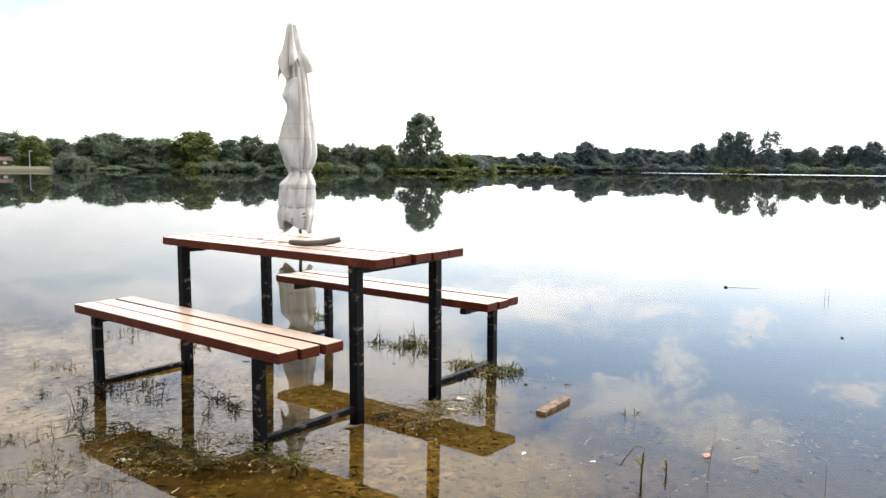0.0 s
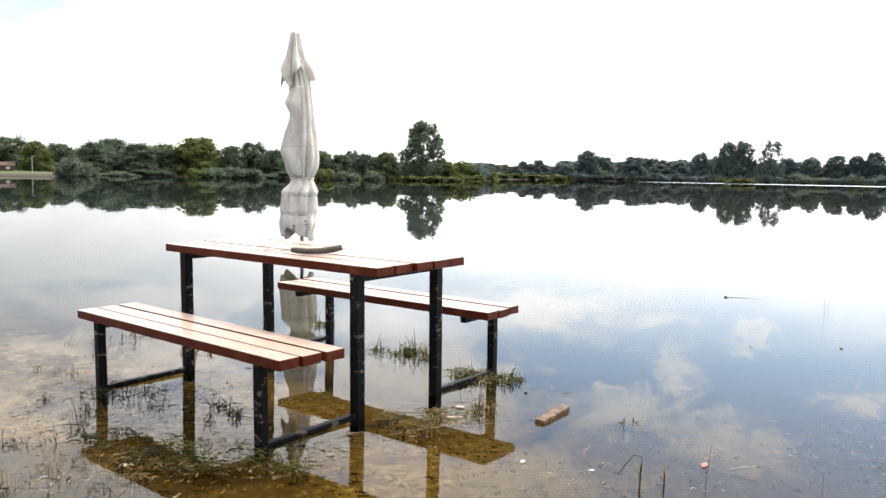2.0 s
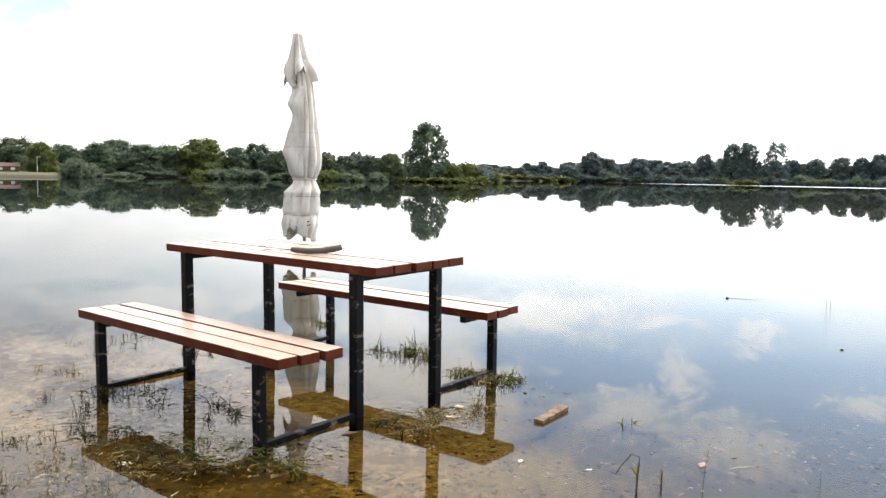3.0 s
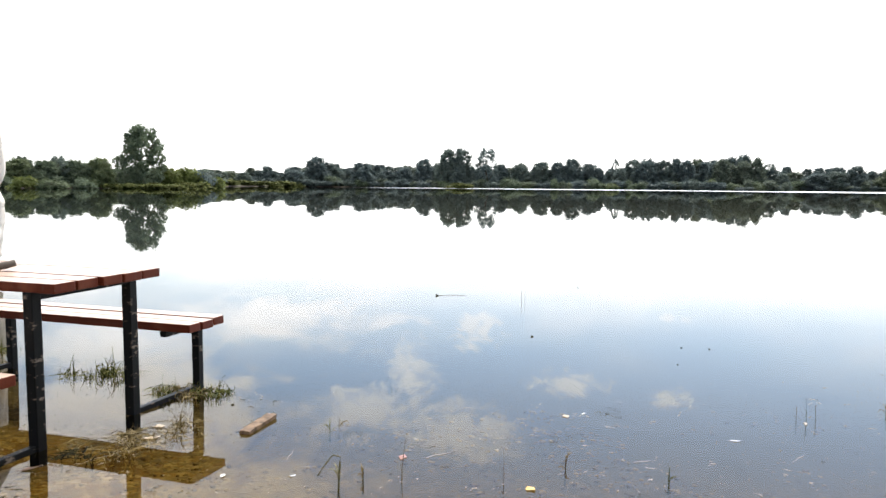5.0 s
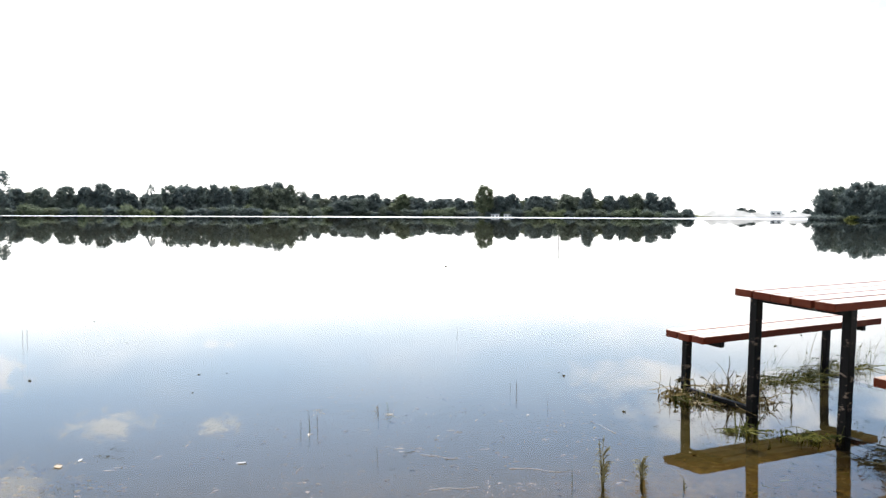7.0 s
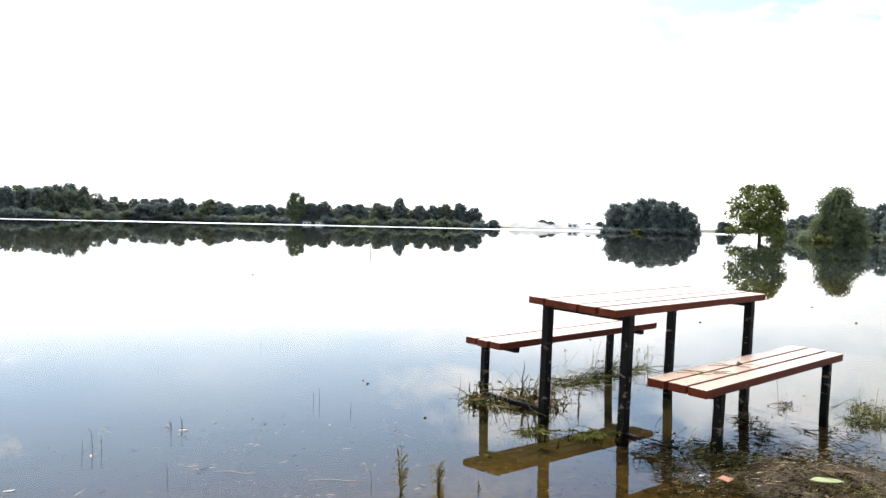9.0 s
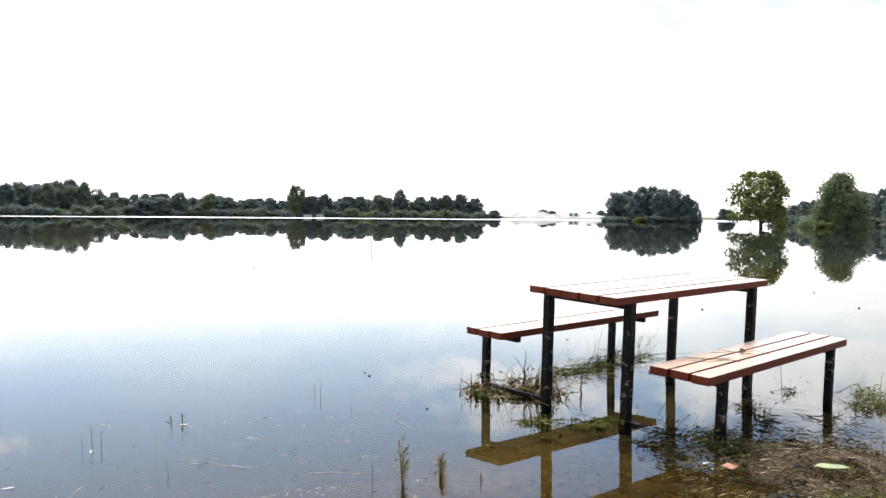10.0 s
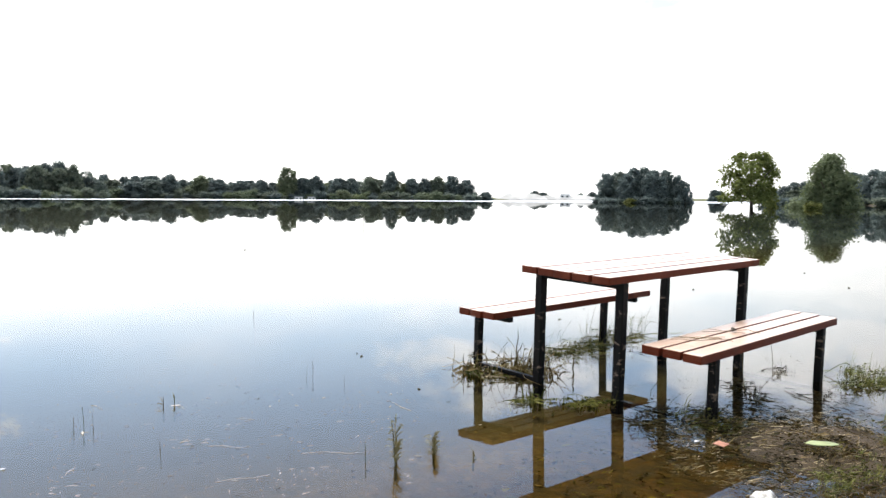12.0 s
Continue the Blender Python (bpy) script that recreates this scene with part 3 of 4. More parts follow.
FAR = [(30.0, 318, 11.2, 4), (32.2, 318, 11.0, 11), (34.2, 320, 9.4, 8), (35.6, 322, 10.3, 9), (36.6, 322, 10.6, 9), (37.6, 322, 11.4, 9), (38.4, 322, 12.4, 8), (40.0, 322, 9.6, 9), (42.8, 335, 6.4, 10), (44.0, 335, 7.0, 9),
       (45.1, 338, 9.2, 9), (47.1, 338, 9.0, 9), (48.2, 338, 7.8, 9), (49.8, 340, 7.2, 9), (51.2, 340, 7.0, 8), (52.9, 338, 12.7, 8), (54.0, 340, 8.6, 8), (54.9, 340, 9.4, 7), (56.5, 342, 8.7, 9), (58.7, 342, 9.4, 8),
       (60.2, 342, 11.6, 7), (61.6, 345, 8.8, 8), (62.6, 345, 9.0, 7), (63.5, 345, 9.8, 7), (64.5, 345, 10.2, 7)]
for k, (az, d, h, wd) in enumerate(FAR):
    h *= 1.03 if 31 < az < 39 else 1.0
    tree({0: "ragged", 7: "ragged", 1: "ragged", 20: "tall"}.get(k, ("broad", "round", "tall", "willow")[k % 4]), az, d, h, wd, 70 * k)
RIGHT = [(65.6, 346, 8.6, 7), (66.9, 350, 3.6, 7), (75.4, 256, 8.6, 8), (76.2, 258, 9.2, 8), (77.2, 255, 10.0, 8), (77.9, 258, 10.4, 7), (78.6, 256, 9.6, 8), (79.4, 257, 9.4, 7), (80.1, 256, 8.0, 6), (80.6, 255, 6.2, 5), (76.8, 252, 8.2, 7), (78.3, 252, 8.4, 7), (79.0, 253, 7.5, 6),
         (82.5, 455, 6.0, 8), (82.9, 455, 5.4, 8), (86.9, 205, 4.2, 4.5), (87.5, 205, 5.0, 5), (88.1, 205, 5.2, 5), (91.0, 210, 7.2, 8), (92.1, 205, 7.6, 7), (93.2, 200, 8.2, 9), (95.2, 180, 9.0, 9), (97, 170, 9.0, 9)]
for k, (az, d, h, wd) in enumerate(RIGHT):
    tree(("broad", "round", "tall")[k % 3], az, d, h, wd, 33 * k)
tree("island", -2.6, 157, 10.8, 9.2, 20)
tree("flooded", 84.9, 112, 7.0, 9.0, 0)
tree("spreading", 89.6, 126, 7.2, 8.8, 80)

# lower growth that closes the shore between the named trees
rng = random.Random(11)
for lo, hi, d0, step, h0, h1 in ((-45, -4.6, 155, 0.95, 3.8, 5.2), (-5.0, 1.6, 212, 0.55, 3.2, 4.6), (1.4, 8, 296, 0.45, 4.4, 6.0), (8, 30.6, 314, 0.75, 6.8, 9.4), (29.7, 31.6, 322, 0.5, 6.5, 8.5), (31.2, 39.3, 316, 0.7, 9.6, 12.0), (39.5, 41.5, 318, 0.6, 6.0, 8.0), (41, 66, 345, 0.65, 6.6, 9.2), (86.2, 104, 208, 1.1, 3.0, 4.6)):
    az = lo
    while az < hi:
        tree(rng.choice(("green", "dome", "round", "willow") if az < 0 else ("broad", "round", "tall", "willow", "round")), az, d0 + rng.uniform(-4, 8), rng.uniform(h0, h1), rng.uniform(6, 10) * (0.55 if az < -4 else 0.9), rng.uniform(0, 360))
        az += step * rng.uniform(0.7, 1.3)
for lo, hi, d0, step, h0, h1 in ((-25, -4.6, 144, 1.6, 0.9, 2.2), (1, 41, 297, 0.55, 2.2, 4.4), (41, 66.5, 333, 0.5, 2.4, 4.6), (75.0, 80.8, 250, 0.5, 1.5, 3.0), (86.2, 100, 188, 1.2, 1.5, 3.0)):
    az = lo
    while az < hi:
        shrub(rng.choice(("mid", "mid", "light") if az < 0 else ("green", "green", "grey", "mid" if az < 70 else "green")), az, d0 + rng.uniform(-3, 3), rng.uniform(h0, h1), rng.uniform(4, 8) * (0.75 if az < -4 else 1.0), rng.uniform(0, 360))
        az += step * rng.uniform(0.6, 1.5)
for kind, az, d, h, wd in (("grey", -26.1, 124, 2.9, 3.6), ("grey", -25.2, 126, 2.3, 2.7), ("light", -0.6, 158, 4.6, 6), ("light", 0.4, 160, 4.6, 6), ("green", 1.0, 162, 3.9, 6), ("light", 1.9, 165, 2.6, 5),
                           ("reed", -4.2, 152, 0.9, 5), ("reed", -3.2, 150, 1.0, 6), ("reed", -2.0, 150, 1.1, 6), ("reed", -1.0, 151, 0.9, 5), ("reed", 0.2, 153, 1.2, 5), ("reed", 1.3, 156, 1.3, 5), ("reed", 3.0, 270, 2.4, 9), ("reed", 4.0, 280, 2.2, 9), ("reed", 5.2, 284, 2.0, 10), ("reed", 6.4, 286, 2.2, 10), ("reed", 7.4, 290, 1.8, 9),
                           ("reed", 18.9, 270, 2.0, 8), ("reed", 19.5, 270, 1.7, 6), ("reed", 76.9, 246, 1.4, 4), ("reed", 88.6, 120, 1.0, 3), ("light", 86.0, 130, 1.6, 2)):
    shrub(kind, az, d, h, wd, az * 50)


# ---- closed umbrella ----
def umbrella():
    x, y = -2.18, 11.38
    base = bed_height(x, y)
    t = thing("closed_umbrella", pose(x, y, 0, 0, 0, 12), "closed off-white canvas umbrella standing in the lake", "umbrella")
    part("pole", tube([(0.04, 0, base - 0.02), (0.03, 0, 0.3), (0, 0, 1.1), (-0.02, 0, 3.1)], 0.024, 12), POLE, t, "pale wooden pole", True)

    def sheath(name, rings, folds, deep, seed, lower=None, label=""):
        """Folded cloth round the pole: rings of height, radius and sideways shift."""
        rows, cols = 44, 120
        zs = [r[0] for r in rings][::-1]
        verts, faces = [], []
        for i in range(rows + 1):
            f = i / rows
            for j in range(cols):
                a = 2 * math.pi * j / cols
                z = rings[0][0] + (rings[-1][0] - rings[0][0]) * f
                if lower and f > 0.0:
                    z += lower(a) * f * f
                rad = float(np.interp(z, zs, [r[1] for r in rings][::-1]))
                off = float(np.interp(z, zs, [r[2] for r in rings][::-1]))
                wob = a + 0.25 * math.sin(1.3 * z + seed) + 0.5 * noise.noise(Vector((math.cos(a) * 1.4, math.sin(a) * 1.4, seed + z * 0.25)))
                fold = abs(math.sin(folds * wob / 2 + seed + 0.35 * noise.noise(Vector((math.cos(a), math.sin(a), z * 1.2 + seed))))) ** 0.7
                crumple = (0.20 if name == 'skirt' else 0.12) * noise.noise(Vector((math.cos(a) * 1.6, math.sin(a) * 1.6, z * 2.4 + seed * 3))) + 0.03 * noise.noise(Vector((math.cos(a) * 5, math.sin(a) * 5, z * 9)))
                r = rad * (1 - deep * (1 - fold) + crumple)
                verts.append((math.cos(a) * r + off, math.sin(a) * r, z))
        for i in range(rows):
            for j in range(cols):
                j2 = (j + 1) % cols
                faces.append((i * cols + j, i * cols + j2, (i + 1) * cols + j2, (i + 1) * cols + j))
        me = mesh_from(name, verts, faces, CANVAS, True)
        ob = part(name, me, CANVAS, t, label)
        s = ob.modifiers.new("thick", "SOLIDIFY")
        s.thickness = 0.004
        return ob

    sheath("canopy", [(2.75, 0.10, -0.04), (2.4, 0.150, 0.0), (2.0, 0.172, 0.035), (1.7, 0.210, 0.035), (1.45, 0.240, 0.025), (1.3, 0.235, 0.02), (1.2, 0.20, 0.02), (1.12, 0.150, 0.03)], 11, 0.26, 0.4)
    skirt = sheath("skirt", [(1.125, 0.150, 0.03), (1.04, 0.185, 0.03), (0.97, 0.235, 0.01), (0.93, 0.255, 0.0), (0.90, 0.245, 0.0), (0.66, 0.258, -0.01), (0.63, 0.245, -0.01), (0.5, 0.26, -0.02), (0.34, 0.235, -0.02)], 10, 0.20, 1.7,
           lambda a: 0.08 * math.cos(a * 2 - 1.9) + 0.025 * math.sin(a * 5), "off-white canvas skirt with a ragged hem")
    sheath("top_flap", [(3.11, 0.062, -0.065), (3.0, 0.085, -0.065), (2.88, 0.115, -0.06), (2.76, 0.155, -0.05), (2.66, 0.215, -0.04), (2.58, 0.25, -0.035), (2.50, 0.27, -0.03)], 5, 0.55, 2.2,
           lambda a: 0.02 + 0.12 * math.sin(4 * a + 0.9) + 0.04 * math.sin(9 * a), "off-white canvas vent flap")
    part("finial", tube([(-0.07, 0, 3.09), (-0.07, 0, 3.13)], [0.05, 0.035], 14), CANVAS, t, "", True)
    part("tie_cord", tube([(0.03 + 0.162 * math.cos(a), 0.162 * math.sin(a), 1.12 + 0.006 * math.sin(3 * a)) for a in (2 * math.pi * k / 36 for k in range(37))], 0.009, 6), CANVAS, t, "twisted white tie cord", True)
    # a fold of cloth hanging loose at the side
    verts, faces = [], []
    for i in range(31):
        f = i / 30
        z = 2.40 - 1.24 * f
        out = float(np.interp(z, (1.14, 1.30, 1.48, 1.75, 1.96, 2.02, 2.14, 2.30, 2.40), (0.12, 0.22, 0.30, 0.23, 0.155, 0.165, 0.235, 0.17, 0.09)))
        for j in range(6):
            g = j / 5
            k = math.sin(math.pi * g) ** 0.6
            verts.append((-0.09 - (out - 0.09) * k + 0.10 * (1 - g) ** 2, -0.235 + 0.28 * g - 0.02 * math.sin(7 * f) + 0.012 * math.sin(13 * f + 3 * g), z + 0.05 * (g - 0.5)))
    for i in range(30):
        for j in range(5):
            faces.append((i * 6 + j, i * 6 + j + 1, i * 6 + j + 7, i * 6 + j + 6))
    ob = part("loose_fold", mesh_from("loose_fold", verts, faces, CANVAS, True), CANVAS, t)
    ob.modifiers.new("thick", "SOLIDIFY").thickness = 0.004
    # dark printed marks on the hem and stitched lines
    for k, (a, z, wd, hg, tilt) in enumerate(((-1.95, 0.47, 0.10, 0.018, 25), (-1.95, 0.43, 0.07, 0.016, 25), (-1.35, 0.53, 0.10, 0.022, -20), (-1.25, 0.49, 0.06, 0.016, -20))):
        part("printed_bar", box(wd * 0.75, 0.004, hg * 0.7, 0, 0, 0, 0), INK, skirt, "dark printed bar").matrix_basis = pose(0.27 * math.cos(a), 0.27 * math.sin(a), z, 0, tilt, math.degrees(a) + 90)


POLE = plain("pale_wood", (0.30, 0.27, 0.23), (0.45, 0.41, 0.36), 12.0, 0.6)
INK = plain("faded_ink", (0.03, 0.03, 0.035), (0.07, 0.07, 0.075), 30.0, 0.8)
umbrella()


# ---- weeds, reeds and drift ----
def ribbon(verts, faces, pts, width):
    """A thin two-sided blade along points."""
    i = len(verts)
    for k, p in enumerate(pts):
        nxt = pts[min(k + 1, len(pts) - 1)] - pts[max(k - 1, 0)]
        side = nxt.cross(Vector((0.3, -0.8, 0.5))).normalized() * width * (1 - 0.8 * k / (len(pts) - 1)) * 0.5
        verts += [p - side, p + side]
    for k in range(len(pts) - 1):
        faces.append((i + 2 * k, i + 2 * k + 1, i + 2 * k + 3, i + 2 * k + 2))


BUFF = plain("pale_husk", (0.22, 0.15, 0.09), (0.62, 0.50, 0.36), 30.0, 0.6, island=True)
GRASS = plain("fresh_grass", (0.045, 0.055, 0.010), (0.21, 0.21, 0.06), 9.0, 0.6, island=True)


def drift_mat(x, y, rx, ry, count, long, mat, label, seed, width=0.004, lift=0.012):
    """Loose straw and stalks lying criss-cross on mud or water."""
    rng = random.Random(seed)
    verts, faces = [], []
    for _ in range(count):
        a, d = rng.uniform(0, 6.28), math.sqrt(rng.random())
        px, py = math.cos(a) * d * rx, math.sin(a) * d * ry
        if noise.noise(Vector(((x + px) * 4.5, (y + py) * 4.5, seed * 3.7))) < rng.uniform(-0.45, 0.35):
            continue
        h, lean, bend = long * rng.uniform(0.25, 1.0), rng.uniform(0, 6.28), rng.uniform(-0.9, 0.9)
        base = max(bed_height(x + px, y + py), LEVEL) + rng.uniform(0.0, lift)
        tilt = rng.uniform(-0.12, 0.22)
        pts = [Vector((px + math.cos(lean + bend * f) * h * f, py + math.sin(lean + bend * f) * h * f, max(base + tilt * h * f, LEVEL + 0.001))) for f in (0, 0.33, 0.66, 1.0)]
        ribbon(verts, faces, pts, width * rng.uniform(0.5, 1.5))
    ob = new("drift_mat", mesh_from("drift_mat", verts, faces, mat))
    ob.location = (x, y, 0)
    return tagged(ob, label, "flood debris", "debris on the bank", "stuff")


def weed_bed(name, x, y, rx, ry, count, tall, mat, label, seed, lying=0.4, width=0.0048, turn=0.0, root=-0.05, curl=0.9):
    """Uneven clumps of curved and broken blades rising from shallow water, some lying flat on it."""
    rng = random.Random(seed)
    verts, faces = [], []
    hearts = []
    if x > 4.0:
        count, width = int(count * 0.6), width * 1.6
    for _ in range(max(4, count // 22)):
        a, d = rng.uniform(0, 6.28), math.sqrt(rng.random())
        hearts.append((math.cos(a) * d * rx, math.sin(a) * d * ry, rng.uniform(0.35, 1.1), rng.uniform(0.25, 1.0)))
    for _ in range(int(count * 1.1)):
        hx, hy, hh, spread = rng.choice(hearts)
        px, py = hx + rng.gauss(0, 0.22) * rx * spread, hy + rng.gauss(0, 0.3) * ry * spread
        h = tall * hh * rng.uniform(0.25, 1.0)
        if rng.random() < 0.06:
            h = tall * rng.uniform(0.9, 1.5)
        lean, bend = rng.uniform(0, 6.28), rng.uniform(0.05, curl)
        flat = rng.random() < lying
        broken = rng.random() < 0.3
        snap, fold = rng.uniform(0.4, 0.75), rng.uniform(0.5, 1.4)
        pts = []
        for k in range(7):
            f = k / 6
            if flat:
                turned = lean + f * bend * 1.6
                pts.append(Vector((px + math.cos(turned) * h * 1.1 * f, py + math.sin(turned) * h * 1.1 * f, 0.003 + 0.02 * bend * math.sin(math.pi * f) + rng.uniform(0, 0.008))))
            else:
                out = bend * f * f * h * 0.7
                up = f * (1 - 0.3 * bend * f)
                if broken and f > snap:
                    out += (f - snap) * h * fold
                    up = snap * (1 - 0.3 * bend * snap) - (f - snap) * (fold - 0.5)
                pts.append(Vector((px + math.cos(lean) * out + rng.gauss(0, 0.003), py + math.sin(lean) * out + rng.gauss(0, 0.003), root + (h - root) * up)))
        ribbon(verts, faces, pts, width * rng.uniform(0.4, 1.7))
        if not flat and rng.random() < 0.35:
            # a side leaf part of the way up
            p, ln, b2 = pts[rng.choice((3, 4, 5))], rng.uniform(0.015, 0.04), rng.uniform(0, 6.28)
            ribbon(verts, faces, [p + Vector((math.cos(b2) * ln * f, math.sin(b2) * ln * f, ln * (0.7 * f - 0.6 * f * f))) for f in (0, 0.35, 0.7, 1.0)], width * 1.5)
    ob = new(name, mesh_from(name, verts, faces, mat))
    ob.matrix_world = pose(x, y, LEVEL, 0, 0, turn)
    return tagged(ob, label, "water weed", "weeds round the tables", "stuff")


weed_bed("water_weed", -0.34, 5.30, 0.26, 0.14, 200, 0.14, WEED, "thin green weed tuft rising from still water", 1, 0.25, turn=-30)
weed_bed("water_weed", 0.22, 4.74, 0.22, 0.15, 190, 0.13, WEED, "tangled green weed round a bench leg", 2, 0.3, 0.0055)
weed_bed("water_weed", 0.22, 4.72, 0.16, 0.10, 130, 0.09, DRY, "brown straw tangled round a bench leg", 16, 0.5, 0.006, curl=1.5)
weed_bed("water_weed", 0.0, 3.96, 0.30, 0.14, 190, 0.09, DRY, "matted brown weed floating between table legs", 3, 0.75, turn=38)
weed_bed("water_weed", 0.16, 4.12, 0.10, 0.08, 50, 0.12, DRY, "upright dry weed stalks in shallow water", 4, 0.2)
weed_bed("water_weed", -1.40, 4.20, 0.40, 0.18, 90, 0.13, DARKWEED, "dark wet weed scattered on shallow water", 5, 0.45, turn=-20)
weed_bed("water_weed", -1.80, 4.34, 0.16, 0.14, 60, 0.12, DARKWEED, "dark wet weed round a bench leg", 6, 0.4)
weed_bed("water_weed", -1.62, 5.2, 0.12, 0.10, 60, 0.12, DRY, "brown weed tuft by a table leg", 7, 0.4)
weed_bed("water_weed", -1.05, 3.86, 0.12, 0.10, 45, 0.12, DARKWEED, "dark weed tuft in shallow water", 8, 0.3)
weed_bed("water_weed", -0.86, 3.36, 0.42, 0.16, 130, 0.10, WEED, "matted green weed under the bench end", 9, 0.7, turn=-25)
weed_bed("water_weed", -1.30, 3.45, 0.45, 0.20, 110, 0.08, DARKWEED, "dark weed mat on shallow lake bed", 10, 0.8, turn=-30)
weed_bed("water_weed", -2.0, 3.75, 0.35, 0.25, 60, 0.10, DARKWEED, "sparse dark weed in shallow water", 11, 0.25, 0.0036)
weed_bed("water_weed", -1.75, 3.25, 0.40, 0.22, 80, 0.09, DRY, "sparse dry weed in shallow water", 12, 0.25, 0.0034)
weed_bed("water_weed", -2.15, 5.5, 0.5, 0.3, 40, 0.10, DARKWEED, "a few dark stalks in still water", 13, 0.3)
weed_bed("water_weed", -1.0, 6.2, 0.12, 0.10, 40, 0.14, WEED, "green weed at the far bench leg", 14, 0.3)
weed_bed("water_weed", -0.3, 3.82, 0.16, 0.10, 60, 0.07, DARKWEED, "dark weed scraps by a table leg", 15, 0.8)
# second table
weed_bed("water_weed", 5.33, 1.98, 0.34, 0.13, 360, 0.21, DRY, "pale dry weed round a bench leg", 20, 0.18, 0.006, turn=-65, curl=1.6)
weed_bed("water_weed", 5.33, 1.98, 0.32, 0.12, 160, 0.13, STRAW, "bleached straw caught round a bench leg", 19, 0.6, 0.005, turn=-65, curl=1.6)
weed_bed("water_weed", 5.30, 1.97, 0.30, 0.10, 150, 0.12, WEED, "green weed round a bench leg", 18, 0.5, 0.006, turn=-65, curl=1.4)
weed_bed("water_weed", 5.85, 2.40, 0.06, 0.05, 14, 0.20, DARKWEED, "dark bent stalks in still water", 21, 0.1, 0.008)
weed_bed("water_weed", 6.30, 1.80, 0.45, 0.15, 460, 0.24, WEED, "green weed strip behind the table", 22, 0.45, turn=-20)
weed_bed("water_weed", 6.95, 1.68, 0.36, 0.15, 320, 0.30, WEED, "tall green weed by the far bench leg", 23, 0.3, turn=-20)
weed_bed("water_weed", 4.78, 1.33, 0.28, 0.07, 260, 0.10, WEED, "low green weed floating under the table", 24, 0.7, turn=-70)
weed_bed("water_weed", 4.72, 0.78, 0.24, 0.22, 190, 0.20, DARKWEED, "dark tangled weed at the bench end", 25, 0.45)
weed_bed("water_weed", 4.66, 0.62, 0.22, 0.20, 220, 0.16, WEED, "green weed at the bench foot", 26, 0.45)
weed_bed("water_weed", 5.45, 0.52, 0.22, 0.14, 160, 0.20, DARKWEED, "dark weed tuft under the bench", 27, 0.35)
weed_bed("water_weed", 6.2, 0.32, 0.22, 0.12, 60, 0.13, DARKWEED, "dark weed scraps in still water", 28, 0.4)
weed_bed("water_weed", 6.25, -0.12, 0.30, 0.18, 520, 0.17, GRASS, "dense green grass tuft in the flood", 29, 0.25)
weed_bed("water_weed", 5.6, 0.0, 0.5, 0.2, 70, 0.09, DARKWEED, "dark weed at the muddy edge", 30, 0.5, turn=-20)
for k in range(7):
    weed_bed("marsh_grass", (4.10, 4.35, 4.62, 4.25, 4.55, 4.85, 4.95)[k], (0.55, 0.30, 0.18, -0.02, -0.12, 0.28, -0.18)[k], 0.26, 0.22, 70, 0.09, (DRY, DARKWEED, DRY, WEED, DRY, DARKWEED, WEED)[k],
             "flattened wet grass on the muddy bank", 40 + k, 0.8, 0.006, 0, -0.02).location.z = 0.05
drift_mat(4.45, 0.16, 0.74, 0.62, 2000, 0.085, STRAW, "tangled tan flood straw on the muddy bank", 60, 0.0028, 0.025)
drift_mat(4.40, 0.20, 0.76, 0.64, 3400, 0.055, DRY, "brown matted straw on the muddy bank", 59, 0.0034, 0.03)
drift_mat(4.35, 0.25, 0.60, 0.50, 420, 0.028, BUFF, "pale husks and chips strewn on the muddy bank", 65, 0.005, 0.016)
drift_mat(4.55, 0.28, 0.74, 0.62, 2600, 0.09, DARKWEED, "dark wet flood straw on the muddy bank", 61, 0.004)
drift_mat(4.62, 0.70, 0.34, 0.24, 380, 0.14, DARKWEED, "dark wet weed heap by the bench leg", 64, 0.006, 0.05)
for k, (gx, gy) in enumerate(((4.05, -0.03), (4.20, -0.10), (4.34, -0.16), (4.50, -0.20), (3.96, 0.08), (4.66, -0.26), (4.28, 0.06))):
    weed_bed("marsh_grass", gx, gy, 0.13, 0.10, 90, 0.075, (GRASS, WEED, GRASS, DRY, GRASS, GRASS, DRY)[k], "short green grass at the muddy edge", 80 + k, 0.4, 0.004, 0, -0.02, 1.3).location.z = 0.055
for k, (gx, gy, gr) in enumerate(((-1.61, 3.13, 0.16), (-1.73, 3.44, 0.16), (-1.50, 2.98, 0.16), (-2.25, 4.60, 0.22), (-1.95, 4.0, 0.2), (-1.62, 3.62, 0.15), (-1.20, 3.02, 0.12), (-1.9, 3.3, 0.2), (-2.5, 5.3, 0.3))):
    weed_bed("water_weed", gx, gy, gr, gr * 0.8, 40, 0.075, DARKWEED if k % 3 else DRY, "sparse weed sprigs in the shallows", 100 + k, 0.15, 0.0032, 0, -0.03, 1.2)
drift_mat(5.3, 0.15, 0.5, 0.3, 260, 0.13, DARKWEED, "dark weed scraps at the muddy edge", 65, 0.005)
drift_mat(-1.05, 3.30, 0.62, 0.24, 420, 0.05, DRY, "brown flood straw in the shallows", 62)
drift_mat(-0.95, 3.38, 0.55, 0.22, 520, 0.05, DARKWEED, "dark flood straw in the shallows", 66, 0.005)
drift_mat(-1.85, 3.45, 0.55, 0.5, 300, 0.045, DARKWEED, "dark scraps of weed in the shallows", 63)
drift_mat(0.0, 3.96, 0.32, 0.16, 260, 0.09, DRY, "brown straw caught between the table legs", 67)
drift_mat(-1.4, 4.15, 0.5, 0.3, 200, 0.05, DARKWEED, "dark scraps of weed under the bench", 68)


